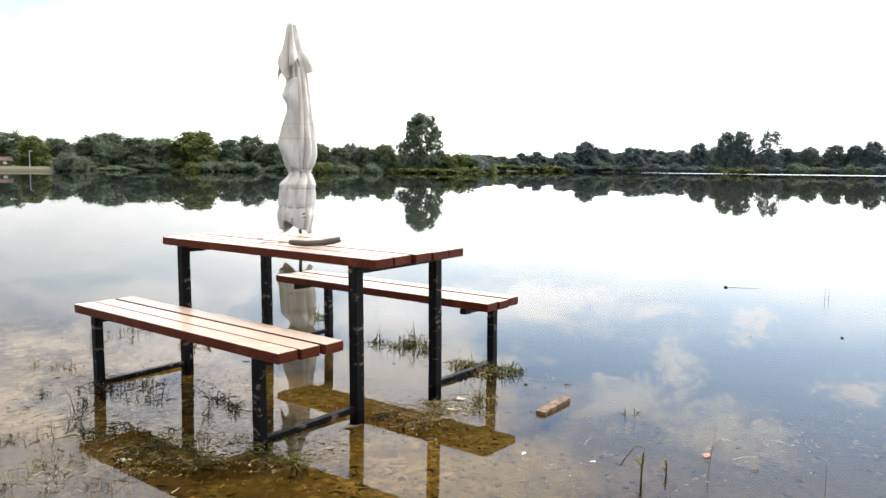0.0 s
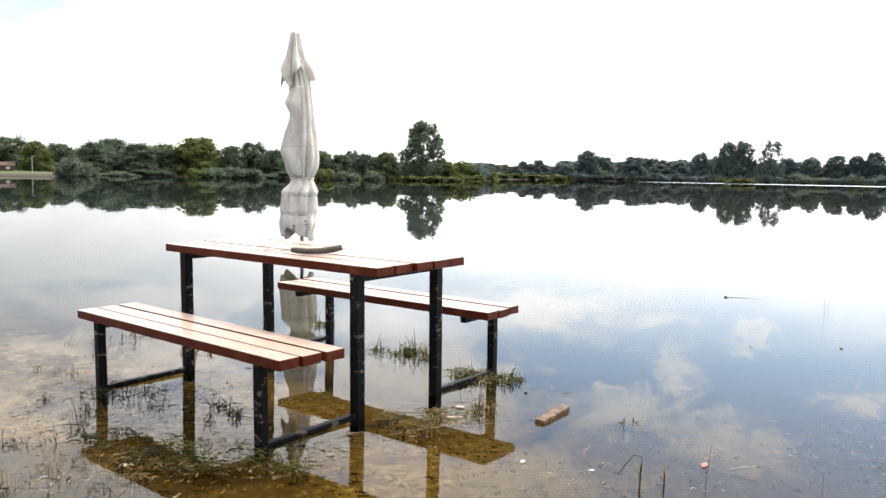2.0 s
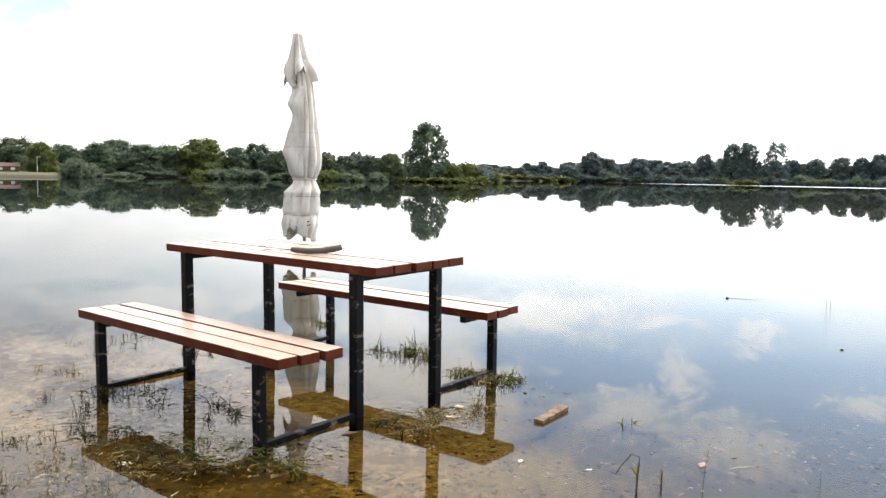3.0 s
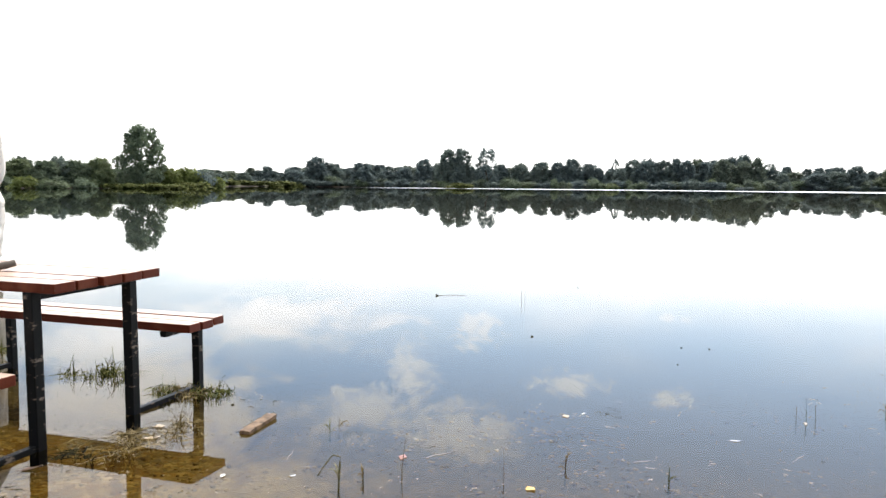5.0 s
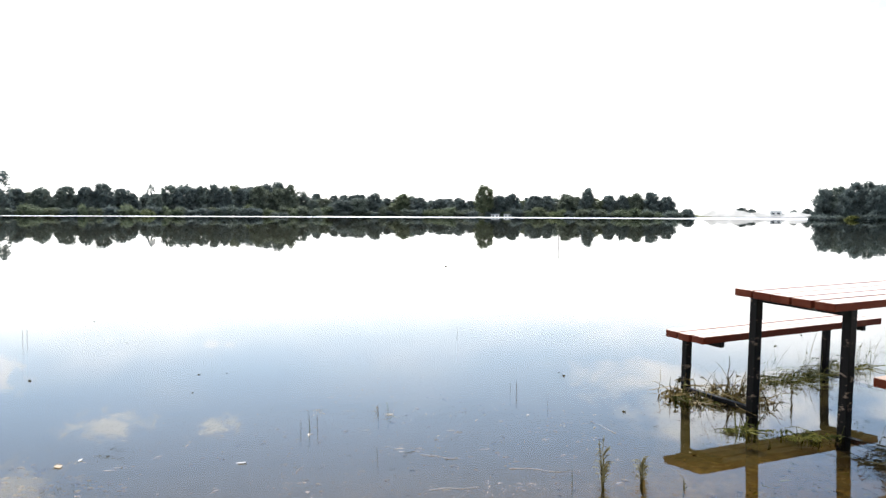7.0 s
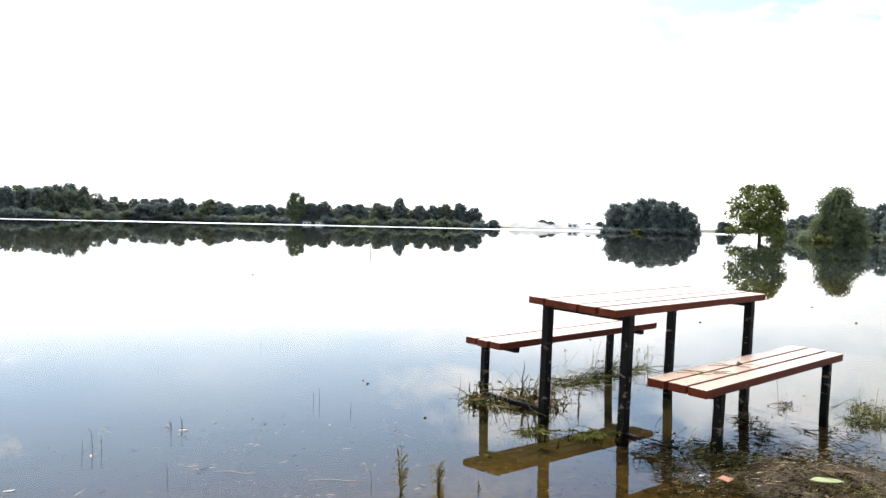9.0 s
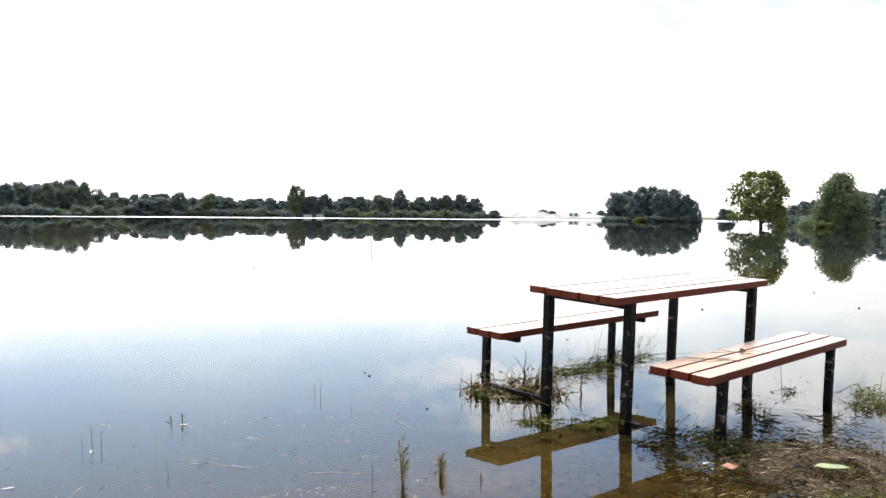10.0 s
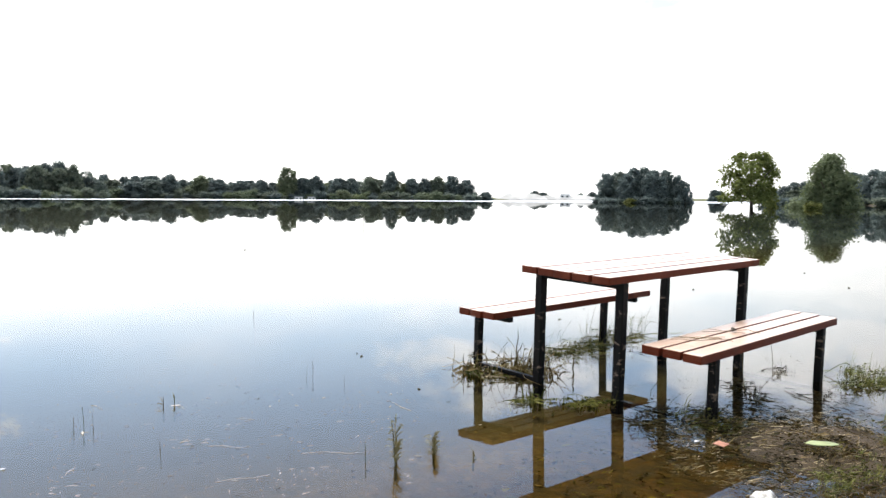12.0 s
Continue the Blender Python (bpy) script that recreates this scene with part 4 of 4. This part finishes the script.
# ---- drift, leaves and single stems ----
def drift_plank():
    """A short weathered board afloat."""
    bm = box(0.285, 0.05, 0.022, 0, 0, 0, 0.003)
    bmesh.ops.subdivide_edges(bm, edges=[e for e in bm.edges if e.calc_length() > 0.22], cuts=6)
    for v in bm.verts:
        v.co += Vector((0.004 * noise.noise(v.co * 30), 0.003 * noise.noise(v.co * 25 + Vector((5, 0, 0))), 0.003 * noise.noise(v.co * 20)))
    ob = part("drift_plank", bm, OLD_WOOD)
    ob.matrix_world = pose(0.53, 4.03, LEVEL + 0.009, 2, -1, 57)
    tagged(ob, "weathered brown board floating on the water", "plank")


def branch():
    """A short bent stick on the table."""
    t = tagged(part("branch", tube([(-0.13, 0.0, 0.0), (-0.10, 0.006, -0.004), (-0.04, -0.004, -0.008), (0.03, 0.0, -0.006), (0.09, 0.008, 0.002), (0.135, 0.012, 0.012)],
                              [0.012, 0.016, 0.016, 0.017, 0.018, 0.016], 10), BARK, None, "", True), "grey-brown driftwood stick lying on a tabletop", "stick")
    t.matrix_world = pose(-0.70, 4.345, 0.800, 0, 0, 12)


def leaf(x, y, long, wide, turn, mat, label, z=None, curl=0.1, name="leaf"):
    """A curled leaf blade with a raised midrib."""
    verts, faces = [], []
    n = 9
    for i in range(n + 1):
        f = i / n
        half = wide * 0.5 * math.sin(math.pi * (0.02 + 0.95 * f)) ** 1.15 * (1 + 0.25 * math.sin(9 * f + long * 40))
        for j in (-1, -0.5, 0, 0.5, 1):
            verts.append(Vector(((f - 0.5) * long, j * half, curl * abs(j) * half * 0.8 + curl * 0.25 * long * (f - 0.5) ** 2 + (0.002 if j == 0 else 0))))
    for i in range(n):
        for j in range(4):
            faces.append((i * 5 + j, i * 5 + j + 1, i * 5 + j + 6, i * 5 + j + 5))
    ob = new(name, mesh_from(name, verts, faces, mat, True))
    ob.modifiers.new("thick", "SOLIDIFY").thickness = 0.0008
    ob.matrix_world = pose(x, y, (LEVEL + 0.003) if z is None else z, 0, 0, turn)
    return tagged(ob, label, "leaf", "fallen leaves")


def stem(x, y, tall, seed, mat, kink=0.0, thick=0.004, blades=0):
    """A single reed or sprig, bent over where kink is given."""
    rng = random.Random(seed)
    low = bed_height(x, y) - LEVEL
    a = rng.uniform(0, 6.28)
    lean = rng.uniform(0.0, 0.12)
    pts = [Vector((math.cos(a) * lean * tall * f * f, math.sin(a) * lean * tall * f * f, low + (tall - low) * f)) for f in (0, 0.3, 0.6, 0.85, 1.0)]
    if kink:
        top = pts[-1]
        pts += [top + Vector((-0.03, 0.01, 0.005)), top + Vector((-0.07, 0.0, -0.04)), top + Vector((-0.07 - kink, -0.01, -0.05 - kink * 0.8))]
    t = thing("water_reed", pose(x, y, LEVEL), "thin brown reed stem standing in shallow water", "reed", "single stems in the water")
    part("stalk", tube(pts, [thick * (1 - 0.6 * k / len(pts)) for k in range(len(pts))], 6), mat, t, "", True)
    for k in range(blades):
        verts, faces = [], []
        z0 = low + (tall - low) * rng.uniform(0.3, 0.95)
        b = rng.uniform(0, 6.28)
        ln = rng.uniform(0.03, 0.055)
        ribbon(verts, faces, [Vector((math.cos(b) * ln * f, math.sin(b) * ln * f, z0 + ln * 0.7 * math.sin(2.2 * f))) for f in (0, 0.4, 0.8, 1.0)], 0.009)
        part("leaf_blade", mesh_from("leaf_blade", verts, faces, mat), mat, t)
    return t


def floating_bit(x, y, size, seed, mat=None, label="dark scrap of drift on the water"):
    bm = bmesh.new()
    bmesh.ops.create_icosphere(bm, subdivisions=3, radius=size)
    for v in bm.verts:
        v.co *= 1 + 0.2 * noise.noise(v.co / size * 4.5) + 0.5 * noise.noise(v.co / size * 1.5 + Vector((seed, 0, 0)))
        v.co.z *= 0.7
    ob = part("drift_scrap", bm, mat or DARKWEED, None, "", True)
    ob.matrix_world = pose(x, y, LEVEL + size * 0.2, 0, 0, seed * 40)
    tagged(ob, label, "drift", "drift scraps")


def twig(x, y, long, turn, thick=0.004, z=None, mat=None, label="thin twig floating on the water"):
    ob = part("twig", tube([(-long / 2, 0, 0), (-long / 6, 0.01 * long * 4, 0.002), (long / 5, -0.03 * long, 0), (long / 2, 0.02 * long, 0.002)], [thick, thick * 0.9, thick * 0.7, thick * 0.3], 6), mat or OLD_WOOD, None, "", True)
    ob.matrix_world = pose(x, y, LEVEL + 0.002 if z is None else z, 0, 0, turn)
    tagged(ob, label, "twig", "twigs")


OLD_WOOD = plain("weathered_wood", (0.05, 0.028, 0.013), (0.19, 0.115, 0.062), 22.0, 0.75, relief=0.004)
LEAF_YELLOW = plain("yellow_leaf", (0.45, 0.24, 0.05), (0.62, 0.40, 0.12), 30.0, 0.5)
LEAF_PALE = plain("pale_leaf", (0.28, 0.20, 0.11), (0.46, 0.36, 0.23), 30.0, 0.5)
LEAF_GREEN = plain("green_leaf", (0.13, 0.16, 0.05), (0.24, 0.27, 0.11), 18.0, 0.4)
LEAF_RED = plain("brown_leaf", (0.20, 0.07, 0.04), (0.31, 0.14, 0.08), 25.0, 0.5)
SPRIG = plain("olive_sprig", (0.055, 0.05, 0.018), (0.26, 0.22, 0.10), 30.0, 0.6, island=True)
STONE = plain("rough_limestone", (0.22, 0.21, 0.19), (0.62, 0.60, 0.56), 45.0, 0.85, relief=0.01)
CHALK = plain("pale_shell", (0.40, 0.37, 0.31), (0.58, 0.55, 0.49), 40.0, 0.6)

drift_plank()
branch()
for args in ((1.46, 2.90, 0.045, 0.04, 20, LEAF_YELLOW, "yellow fallen leaf floating on the water"), (2.04, 3.75, 0.05, 0.035, 80, LEAF_PALE, "pale tan leaf floating on the water"), (2.15, 3.77, 0.035, 0.012, 30, CHALK, "small white petal on the water"),
             (2.62, 3.17, 0.045, 0.012, -30, CHALK, "small white petal on the water"), (2.57, 2.40, 0.09, 0.03, -20, LEAF_RED, "brown curled leaf in shallow water"), (1.08, 3.39, 0.07, 0.03, 60, LEAF_RED, "reddish leaf lying in shallow water"),
             (0.07, 4.14, 0.055, 0.05, 20, LEAF_PALE, "pale tan leaf caught in weed"), (0.04, 3.97, 0.075, 0.055, 10, LEAF_PALE, "pale tan leaf caught in weed"), (-1.26, 3.23, 0.06, 0.04, 0, LEAF_PALE, "pale leaf on the lake bed"),
             (0.33, 3.38, 0.04, 0.02, 70, CHALK, "pale scrap on the lake bed"), (0.60, 3.30, 0.025, 0.012, 10, CHALK, "pale scrap on the lake bed"), (-0.42, 3.68, 0.09, 0.03, 30, OLD_WOOD, "tan leaf by a table leg"),
             (3.14, 3.30, 0.05, 0.012, 50, LEAF_PALE, "pale scrap floating on the water"), (3.73, 3.28, 0.05, 0.012, -40, LEAF_PALE, "pale scrap floating on the water")):
    leaf(*args)
leaf(4.40, 0.09, 0.15, 0.085, -70, LEAF_GREEN, "large pale green leaf on the muddy bank", 0.088, 0.08)
leaf(4.25, 0.50, 0.10, 0.06, 20, LEAF_RED, "reddish brown leaf on the muddy bank", 0.07)
leaf(4.22, 0.60, 0.04, 0.016, 150, CHALK, "white scrap on the muddy bank", 0.075, 0.8)
rng = random.Random(5)
for k in range(16):
    u, v = rng.uniform(-0.75, 0.2), rng.uniform(-0.2, 0.25)
    x, y = Vector((-0.794, 4.592)) + Vector((math.cos(radians(-37.09)) * u - math.sin(radians(-37.09)) * v, math.sin(radians(-37.09)) * u + math.cos(radians(-37.09)) * v))
    twig(x, y, rng.uniform(0.03, 0.11), rng.uniform(0, 360), 0.002, 0.780 + 0.0147 * v, None, "dry straw scrap on the tabletop")
for k, (x, y, h, kink, th, bl) in enumerate(((0.75, 3.12, 0.13, 0.02, 0.0045, 4), (0.86, 3.18, 0.05, 0, 0.004, 2), (1.01, 3.15, 0.20, 0, 0.003, 0), (0.86, 3.93, 0.035, 0, 0.003, 3), (0.91, 3.96, 0.03, 0, 0.003, 2), (3.44, 7.53, 0.12, 0, 0.004, 0), (3.50, 7.6, 0.10, 0, 0.004, 0),
                                          (1.42, 3.07, 0.10, 0, 0.003, 0), (3.43, 1.73, 0.20, 0, 0.004, 30), (3.46, 1.74, 0.14, 0, 0.003, 16), (3.64, 1.65, 0.09, 0, 0.004, 24), (3.67, 1.67, 0.07, 0, 0.004, 18), (3.20, 3.36, 0.11, 0, 0.003, 0), (3.23, 3.33, 0.08, 0, 0.003, 0),
                                          (3.17, 3.40, 0.06, 0, 0.003, 0), (3.76, 3.32, 0.05, 0, 0.003, 2), (3.72, 3.36, 0.05, 0, 0.003, 2), (4.69, 3.05, 0.10, 0, 0.003, 0), (4.72, 3.12, 0.06, 0, 0.003, 0), (4.59, 2.75, 0.06, 0, 0.003, 0), (6.42, 4.96, 0.08, 0, 0.004, 0), (3.40, 1.86, 0.09, 0, 0.003, 0),
                                          (3.69, 1.48, 0.03, 0, 0.004, 4), (1.70, 3.08, 0.04, 0, 0.004, 2), (2.05, 2.85, 0.05, 0, 0.004, 1), (3.10, 2.75, 0.06, 0, 0.003, 0))):
    stem(x, y, h, k, SPRIG if bl > 3 else (DRY if k % 3 else WEED), kink, th if bl else th * 0.6, bl)
for k, (x, y, s) in enumerate(((2.77, 5.79, 0.013), (2.14, 5.81, 0.008), (4.54, 8.43, 0.009), (4.03, 6.81, 0.008), (3.66, 5.11, 0.010), (3.82, 5.0, 0.008), (3.30, 4.63, 0.008), (5.37, 3.11, 0.012), (5.45, 3.2, 0.009), (4.69, 2.28, 0.012),
                               (14.01, 11.43, 0.03), (11.0, 1.67, 0.018), (12.22, -0.11, 0.02), (14.3, 0.49, 0.02), (0.43, 4.44, 0.012), (8.6, 2.4, 0.012))):
    floating_bit(x, y, s * 0.75, k + 1)
floating_bit(3.70, 0.27, 0.045, 30, STONE, "pale rough stone at the water's edge")
floating_bit(2.75, 8.19, 0.016, 31, None, "dark head of a floating twig")
twig(2.93, 8.15, 0.32, -12, 0.0018)
for x, y, ln, turn in ((1.25, 3.38, 0.16, 20), (0.62, 3.55, 0.12, 70), (3.45, 2.05, 0.30, -60), (3.0, 2.2, 0.22, -40), (2.75, 2.9, 0.12, 30), (3.30, 2.53, 0.2, -70), (-0.15, 3.75, 0.2, 40), (-1.9, 3.6, 0.2, 10), (2.05, 3.05, 0.08, 0), (4.3, 2.2, 0.25, 60)):
    twig(x, y, ln, turn, 0.0009, None, LEAF_PALE, "thin pale stalk floating on the water")


def floating_chaff(name, x0, x1, y0, y1, count, seed, mat, label):
    """Tiny flakes and husks in loose drifts on the water."""
    rng = random.Random(seed)
    verts, faces = [], []
    hearts = [(rng.uniform(x0, x1), rng.uniform(y0, y1), rng.uniform(0.03, 0.35)) for _ in range(count // 14)]
    for _ in range(count):
        hx, hy, sp = rng.choice(hearts)
        px, py = hx + rng.gauss(0, sp), hy + rng.gauss(0, sp * 0.7)
        z = LEVEL + 0.002
        if bed_height(px, py) > LEVEL:
            continue
        ln, a = rng.uniform(0.003, 0.011) if rng.random() < 0.85 else rng.uniform(0.015, 0.05), rng.uniform(0, 6.28)
        ribbon(verts, faces, [Vector((px + math.cos(a + 0.5 * f) * ln * f, py + math.sin(a + 0.5 * f) * ln * f, z + 0.002 * math.sin(3 * f))) for f in (0, 0.5, 1.0)], rng.uniform(0.0015, 0.0045))
    ob = new(name, mesh_from(name, verts, faces, mat))
    tagged(ob, label, "flood debris", "debris on the bank", "stuff")


floating_chaff("floating_chaff", 0.9, 4.6, 1.4, 4.0, 1300, 71, LEAF_PALE, "pale chaff and husks drifting on shallow water")
floating_chaff("floating_chaff", 0.6, 4.2, 1.2, 3.8, 700, 72, DARKWEED, "dark weed crumbs drifting on shallow water")
floating_chaff("floating_chaff", -2.4, 0.6, 3.0, 4.6, 700, 73, LEAF_PALE, "pale chaff scattered under the bench")
floating_chaff("floating_chaff", -2.4, 0.6, 3.0, 5.0, 800, 74, DARKWEED, "dark weed crumbs scattered under the bench")
floating_chaff("floating_chaff", 4.6, 7.0, -0.3, 2.4, 900, 75, DARKWEED, "dark weed crumbs drifting round the table legs")


def pebbles(name, x0, x1, y0, y1, count, seed, mat, label):
    """Small worn stones lying loosely on the shallow lake bed."""
    rng = random.Random(seed)
    verts, faces = [], []
    shape = bmesh.new()
    bmesh.ops.create_icosphere(shape, subdivisions=1, radius=1.0)
    unit = [v.co.copy() for v in shape.verts]
    cells = [tuple(v.index for v in f.verts) for f in shape.faces]
    shape.free()
    made = 0
    while made < count:
        px, py = rng.uniform(x0, x1), rng.uniform(y0, y1)
        if noise.noise(Vector((px * 1.7, py * 1.7, seed))) < rng.uniform(-0.5, 0.5):
            continue
        made += 1
        z = bed_height(px, py)
        r = 0.004 + 0.012 * rng.random() ** 3
        a, sx, sy, sz = rng.uniform(0, 6.28), rng.uniform(0.8, 1.5), rng.uniform(0.6, 1.0), rng.uniform(0.35, 0.6)
        i = len(verts)
        for u in unit:
            k = r * (1 + 0.35 * noise.noise(u * 1.3 + Vector((px * 50, py * 50, 0))))
            vx, vy = u.x * sx * k, u.y * sy * k
            verts.append((px + vx * math.cos(a) - vy * math.sin(a), py + vx * math.sin(a) + vy * math.cos(a), z + u.z * sz * k + r * 0.15))
        faces += [tuple(i + j for j in c) for c in cells]
    ob = new(name, mesh_from(name, verts, faces, mat, True))
    tagged(ob, label, "pebbles", "pebbles on the lake bed", "stuff")


PEBBLE = plain("worn_pebble", (0.03, 0.022, 0.010), (0.16, 0.12, 0.055), 40.0, 0.7, island=True)
pebbles("pebbles", -0.3, 2.2, 2.7, 4.2, 1700, 91, PEBBLE, "tan and grey pebbles on the shallow lake bed")
pebbles("pebbles", 1.6, 4.8, 1.0, 3.8, 700, 92, PEBBLE, "grey pebbles on the shallow lake bed")


def bed_litter(name, x0, x1, y0, y1, count, seed, mat, label, size=1.0):
    """Sunken flakes, stalks and leaf scraps lying on the lake bed."""
    rng = random.Random(seed)
    verts, faces = [], []
    for _ in range(count):
        px, py = rng.uniform(x0, x1), rng.uniform(y0, y1)
        if noise.noise(Vector((px * 3.1, py * 3.1, seed))) < rng.uniform(-0.5, 0.4):
            continue
        ln, a = size * rng.uniform(0.010, 0.05), rng.uniform(0, 6.28)
        z = bed_height(px, py) + rng.uniform(0.003, 0.012)
        ribbon(verts, faces, [Vector((px + math.cos(a + 0.7 * f) * ln * f, py + math.sin(a + 0.7 * f) * ln * f, z + 0.004 * math.sin(3 * f))) for f in (0, 0.5, 1.0)], size * rng.uniform(0.003, 0.011))
    tagged(new(name, mesh_from(name, verts, faces, mat)), label, "lake litter", "litter on the lake bed", "stuff")


bed_litter("bed_litter", -2.2, 0.2, 2.5, 3.35, 1300, 95, DRY, "tan sunken leaf scraps on the lake bed")
bed_litter("bed_litter", -2.2, 0.2, 2.5, 3.35, 1300, 96, DARKWEED, "dark sunken weed on the lake bed", 1.3)
bed_litter("bed_litter", 2.9, 4.6, -0.1, 1.3, 900, 97, WEED, "olive sunken weed on the lake bed", 1.2)
bed_litter("bed_litter", 2.9, 4.6, -0.1, 1.3, 1100, 98, DARKWEED, "dark sunken weed on the lake bed", 1.3)


def bench_vine():
    """Dried weed stems trailing over the bench."""
    t = thing("dried_vine", pose(5.741, 1.176, 0.0265, 2.1, -0.73, -22.0), "dry brown weed trailing over a bench plank", "dried weed")
    rng = random.Random(8)
    for k in range(6):
        x0 = rng.uniform(-0.8, 0.0)
        pts = [Vector((x0 + 0.05 * j + rng.uniform(-0.03, 0.03), -0.60 - 0.045 * j + rng.uniform(-0.02, 0.02), 0.422 + rng.uniform(0, 0.01))) for j in range(5)]
        if k % 3 == 0:
            pts += [Vector((pts[-1].x + 0.02, -0.865, 0.40)), Vector((pts[-1].x + 0.03 + rng.uniform(0, 0.03), -0.875, 0.28)), Vector((pts[-1].x + 0.05, -0.88, 0.15))]
        part("vine_stem", tube(pts, 0.0016, 5), DRY, t, "", True)
    part("vine_knot", tube([(-0.17, -0.70, 0.425), (-0.15, -0.69, 0.435), (-0.13, -0.70, 0.428)], [0.005, 0.012, 0.005], 8), BARK, t, "brown weed knot", True)


bench_vine()


# ---- the far shore ----
def caravan(az, dist, long, tall):
    x, y = place_at(az, dist)
    t = thing("caravan", pose(x, y, bed_height(x, y), 0, 0, -az), "white holiday cabin on the far shore", "cabin", "cabins on the far shore")
    part("wall", box(long, 2.2, tall * 0.75, 0, 0, tall * 0.45, 0.06), WHITE, t)
    part("roof", box(long + 0.4, 2.5, tall * 0.14, 0, 0, tall * 0.88, 0.05), ROOF, t, "grey flat roof")
    for k in (-1, 1):
        part("window", box(long * 0.25, 0.06, tall * 0.28, k * long * 0.24, -1.12, tall * 0.52, 0.01), GLASS, t, "dark window")


def mast(az, dist, tall):
    x, y = place_at(az, dist)
    t = thing("radio_mast", pose(x, y, bed_height(x, y)), "thin grey radio mast behind the far trees", "mast")
    part("pole", tube([(0, 0, 0), (0, 0, tall)], [0.30, 0.16], 6), BARK, t)
    for k in range(4):
        part("crossarm", box(1.0, 0.12, 0.25, 0, 0, tall * (0.75 + 0.07 * k), 0.01), ROOF, t)


def hut(az, dist):
    x, y = place_at(az, dist)
    t = thing("hut", pose(x, y, bed_height(x, y), 0, 0, -az) @ Matrix.Diagonal((0.45, 0.45, 0.42, 1)), "brown wooden hut on the grassy shore", "hut")
    part("wall", box(7, 4, 2.0, 0, 0, 1.0, 0.04), OLD_WOOD, t)
    bm = bmesh.new()
    vs = [bm.verts.new(p) for p in ((-4, -2.6, 1.9), (4, -2.6, 1.9), (4, 2.6, 1.9), (-4, 2.6, 1.9), (-4, 0, 3.2), (4, 0, 3.2))]
    for f in ((0, 1, 5, 4), (2, 3, 4, 5), (0, 4, 3), (1, 2, 5), (0, 3, 2, 1)):
        bm.faces.new([vs[k] for k in f])
    part("roof", bm, RUST, t, "red-brown roof")
    for k in (-1, 1):
        part("window", box(1.2, 0.06, 0.9, k * 1.8, -2.02, 1.1, 0.01), WHITE, t, "pale window")


def shore_lamp(az, dist):
    x, y = place_at(az, dist)
    t = thing("street_lamp", pose(x, y, bed_height(x, y)) @ Matrix.Diagonal((0.65, 0.65, 0.62, 1)), "thin pale lamp post on the grassy shore", "lamp post")
    part("post", tube([(0, 0, 0), (0, 0, 3.6)], [0.10, 0.06], 8), ROOF, t)
    part("lamp_head", box(0.7, 0.25, 0.14, 0.25, 0, 3.62, 0.03), ROOF, t)


def dune(az, dist, long, tall, seed, label):
    """A long low heap of pale sand."""
    x, y = place_at(az, dist)
    verts, faces = [], []
    n, m = 40, 10
    for i in range(n + 1):
        for j in range(m + 1):
            f, g = i / n, j / m
            h = tall * math.sin(math.pi * f) ** 0.6 * math.sin(math.pi * g) * (0.75 + 0.5 * noise.noise(Vector((f * 6 + seed, g * 2, 0))))
            verts.append(((f - 0.5) * long, (g - 0.5) * tall * 5, h - 0.2))
    for i in range(n):
        for j in range(m):
            faces.append((i * (m + 1) + j, (i + 1) * (m + 1) + j, (i + 1) * (m + 1) + j + 1, i * (m + 1) + j + 1))
    ob = new("dune", mesh_from("sand_heap", verts, faces, SAND, True))
    ob.matrix_world = pose(x, y, bed_height(x, y), 0, 0, -az)
    tagged(ob, label, "sand heap", "sand heaps on the far shore")


WHITE = plain("white_paint", (0.72, 0.72, 0.70), (0.82, 0.82, 0.80), 2.0, 0.6)
ROOF = plain("grey_metal", (0.35, 0.36, 0.37), (0.5, 0.5, 0.5), 2.0, 0.5)
RUST = plain("red_roof", (0.07, 0.04, 0.03), (0.12, 0.07, 0.05), 2.0, 0.8)
GLASS = plain("dark_pane", (0.02, 0.025, 0.03), (0.05, 0.055, 0.06), 2.0, 0.15)
SAND = plain("pale_sand", (0.27, 0.27, 0.26), (0.38, 0.38, 0.37), 0.1, 0.9)
for az, d, ln, h in ((19.9, 296, 2.2, 1.8), (22.7, 298, 4.5, 2.0), (33.4, 308, 2.5, 1.8), (35.0, 310, 2.5, 1.6), (37.0, 312, 3.5, 1.8), (38.9, 313, 3.0, 1.8), (53.7, 333, 3.2, 1.7), (54.6, 333, 3.2, 1.7), (52.6, 334, 2.6, 1.5), (58.4, 335, 2.0, 1.8), (62.5, 336, 7.0, 1.6), (72.5, 480, 6, 3.5), (86.3, 190, 1.2, 1.2)):
    caravan(az, d, ln, h)
mast(58.2, 420, 21.0)
hut(-29.9, 137)
shore_lamp(-28.2, 125)
dune(69.4, 478, 32, 5.0, 1, "pale sand heap on the far shore")
dune(71.6, 482, 26, 3.0, 4, "low pale sand heap on the far shore")
dune(73.4, 484, 24, 3.6, 7, "low pale sand heap on the far shore")
for az, d, h, wd in ((70.4, 492, 5.4, 9), (71.0, 492, 4.6, 8), (73.6, 495, 4.2, 6), (74.4, 492, 5.0, 7)):
    tree("round", az, d, h, wd, az * 9)
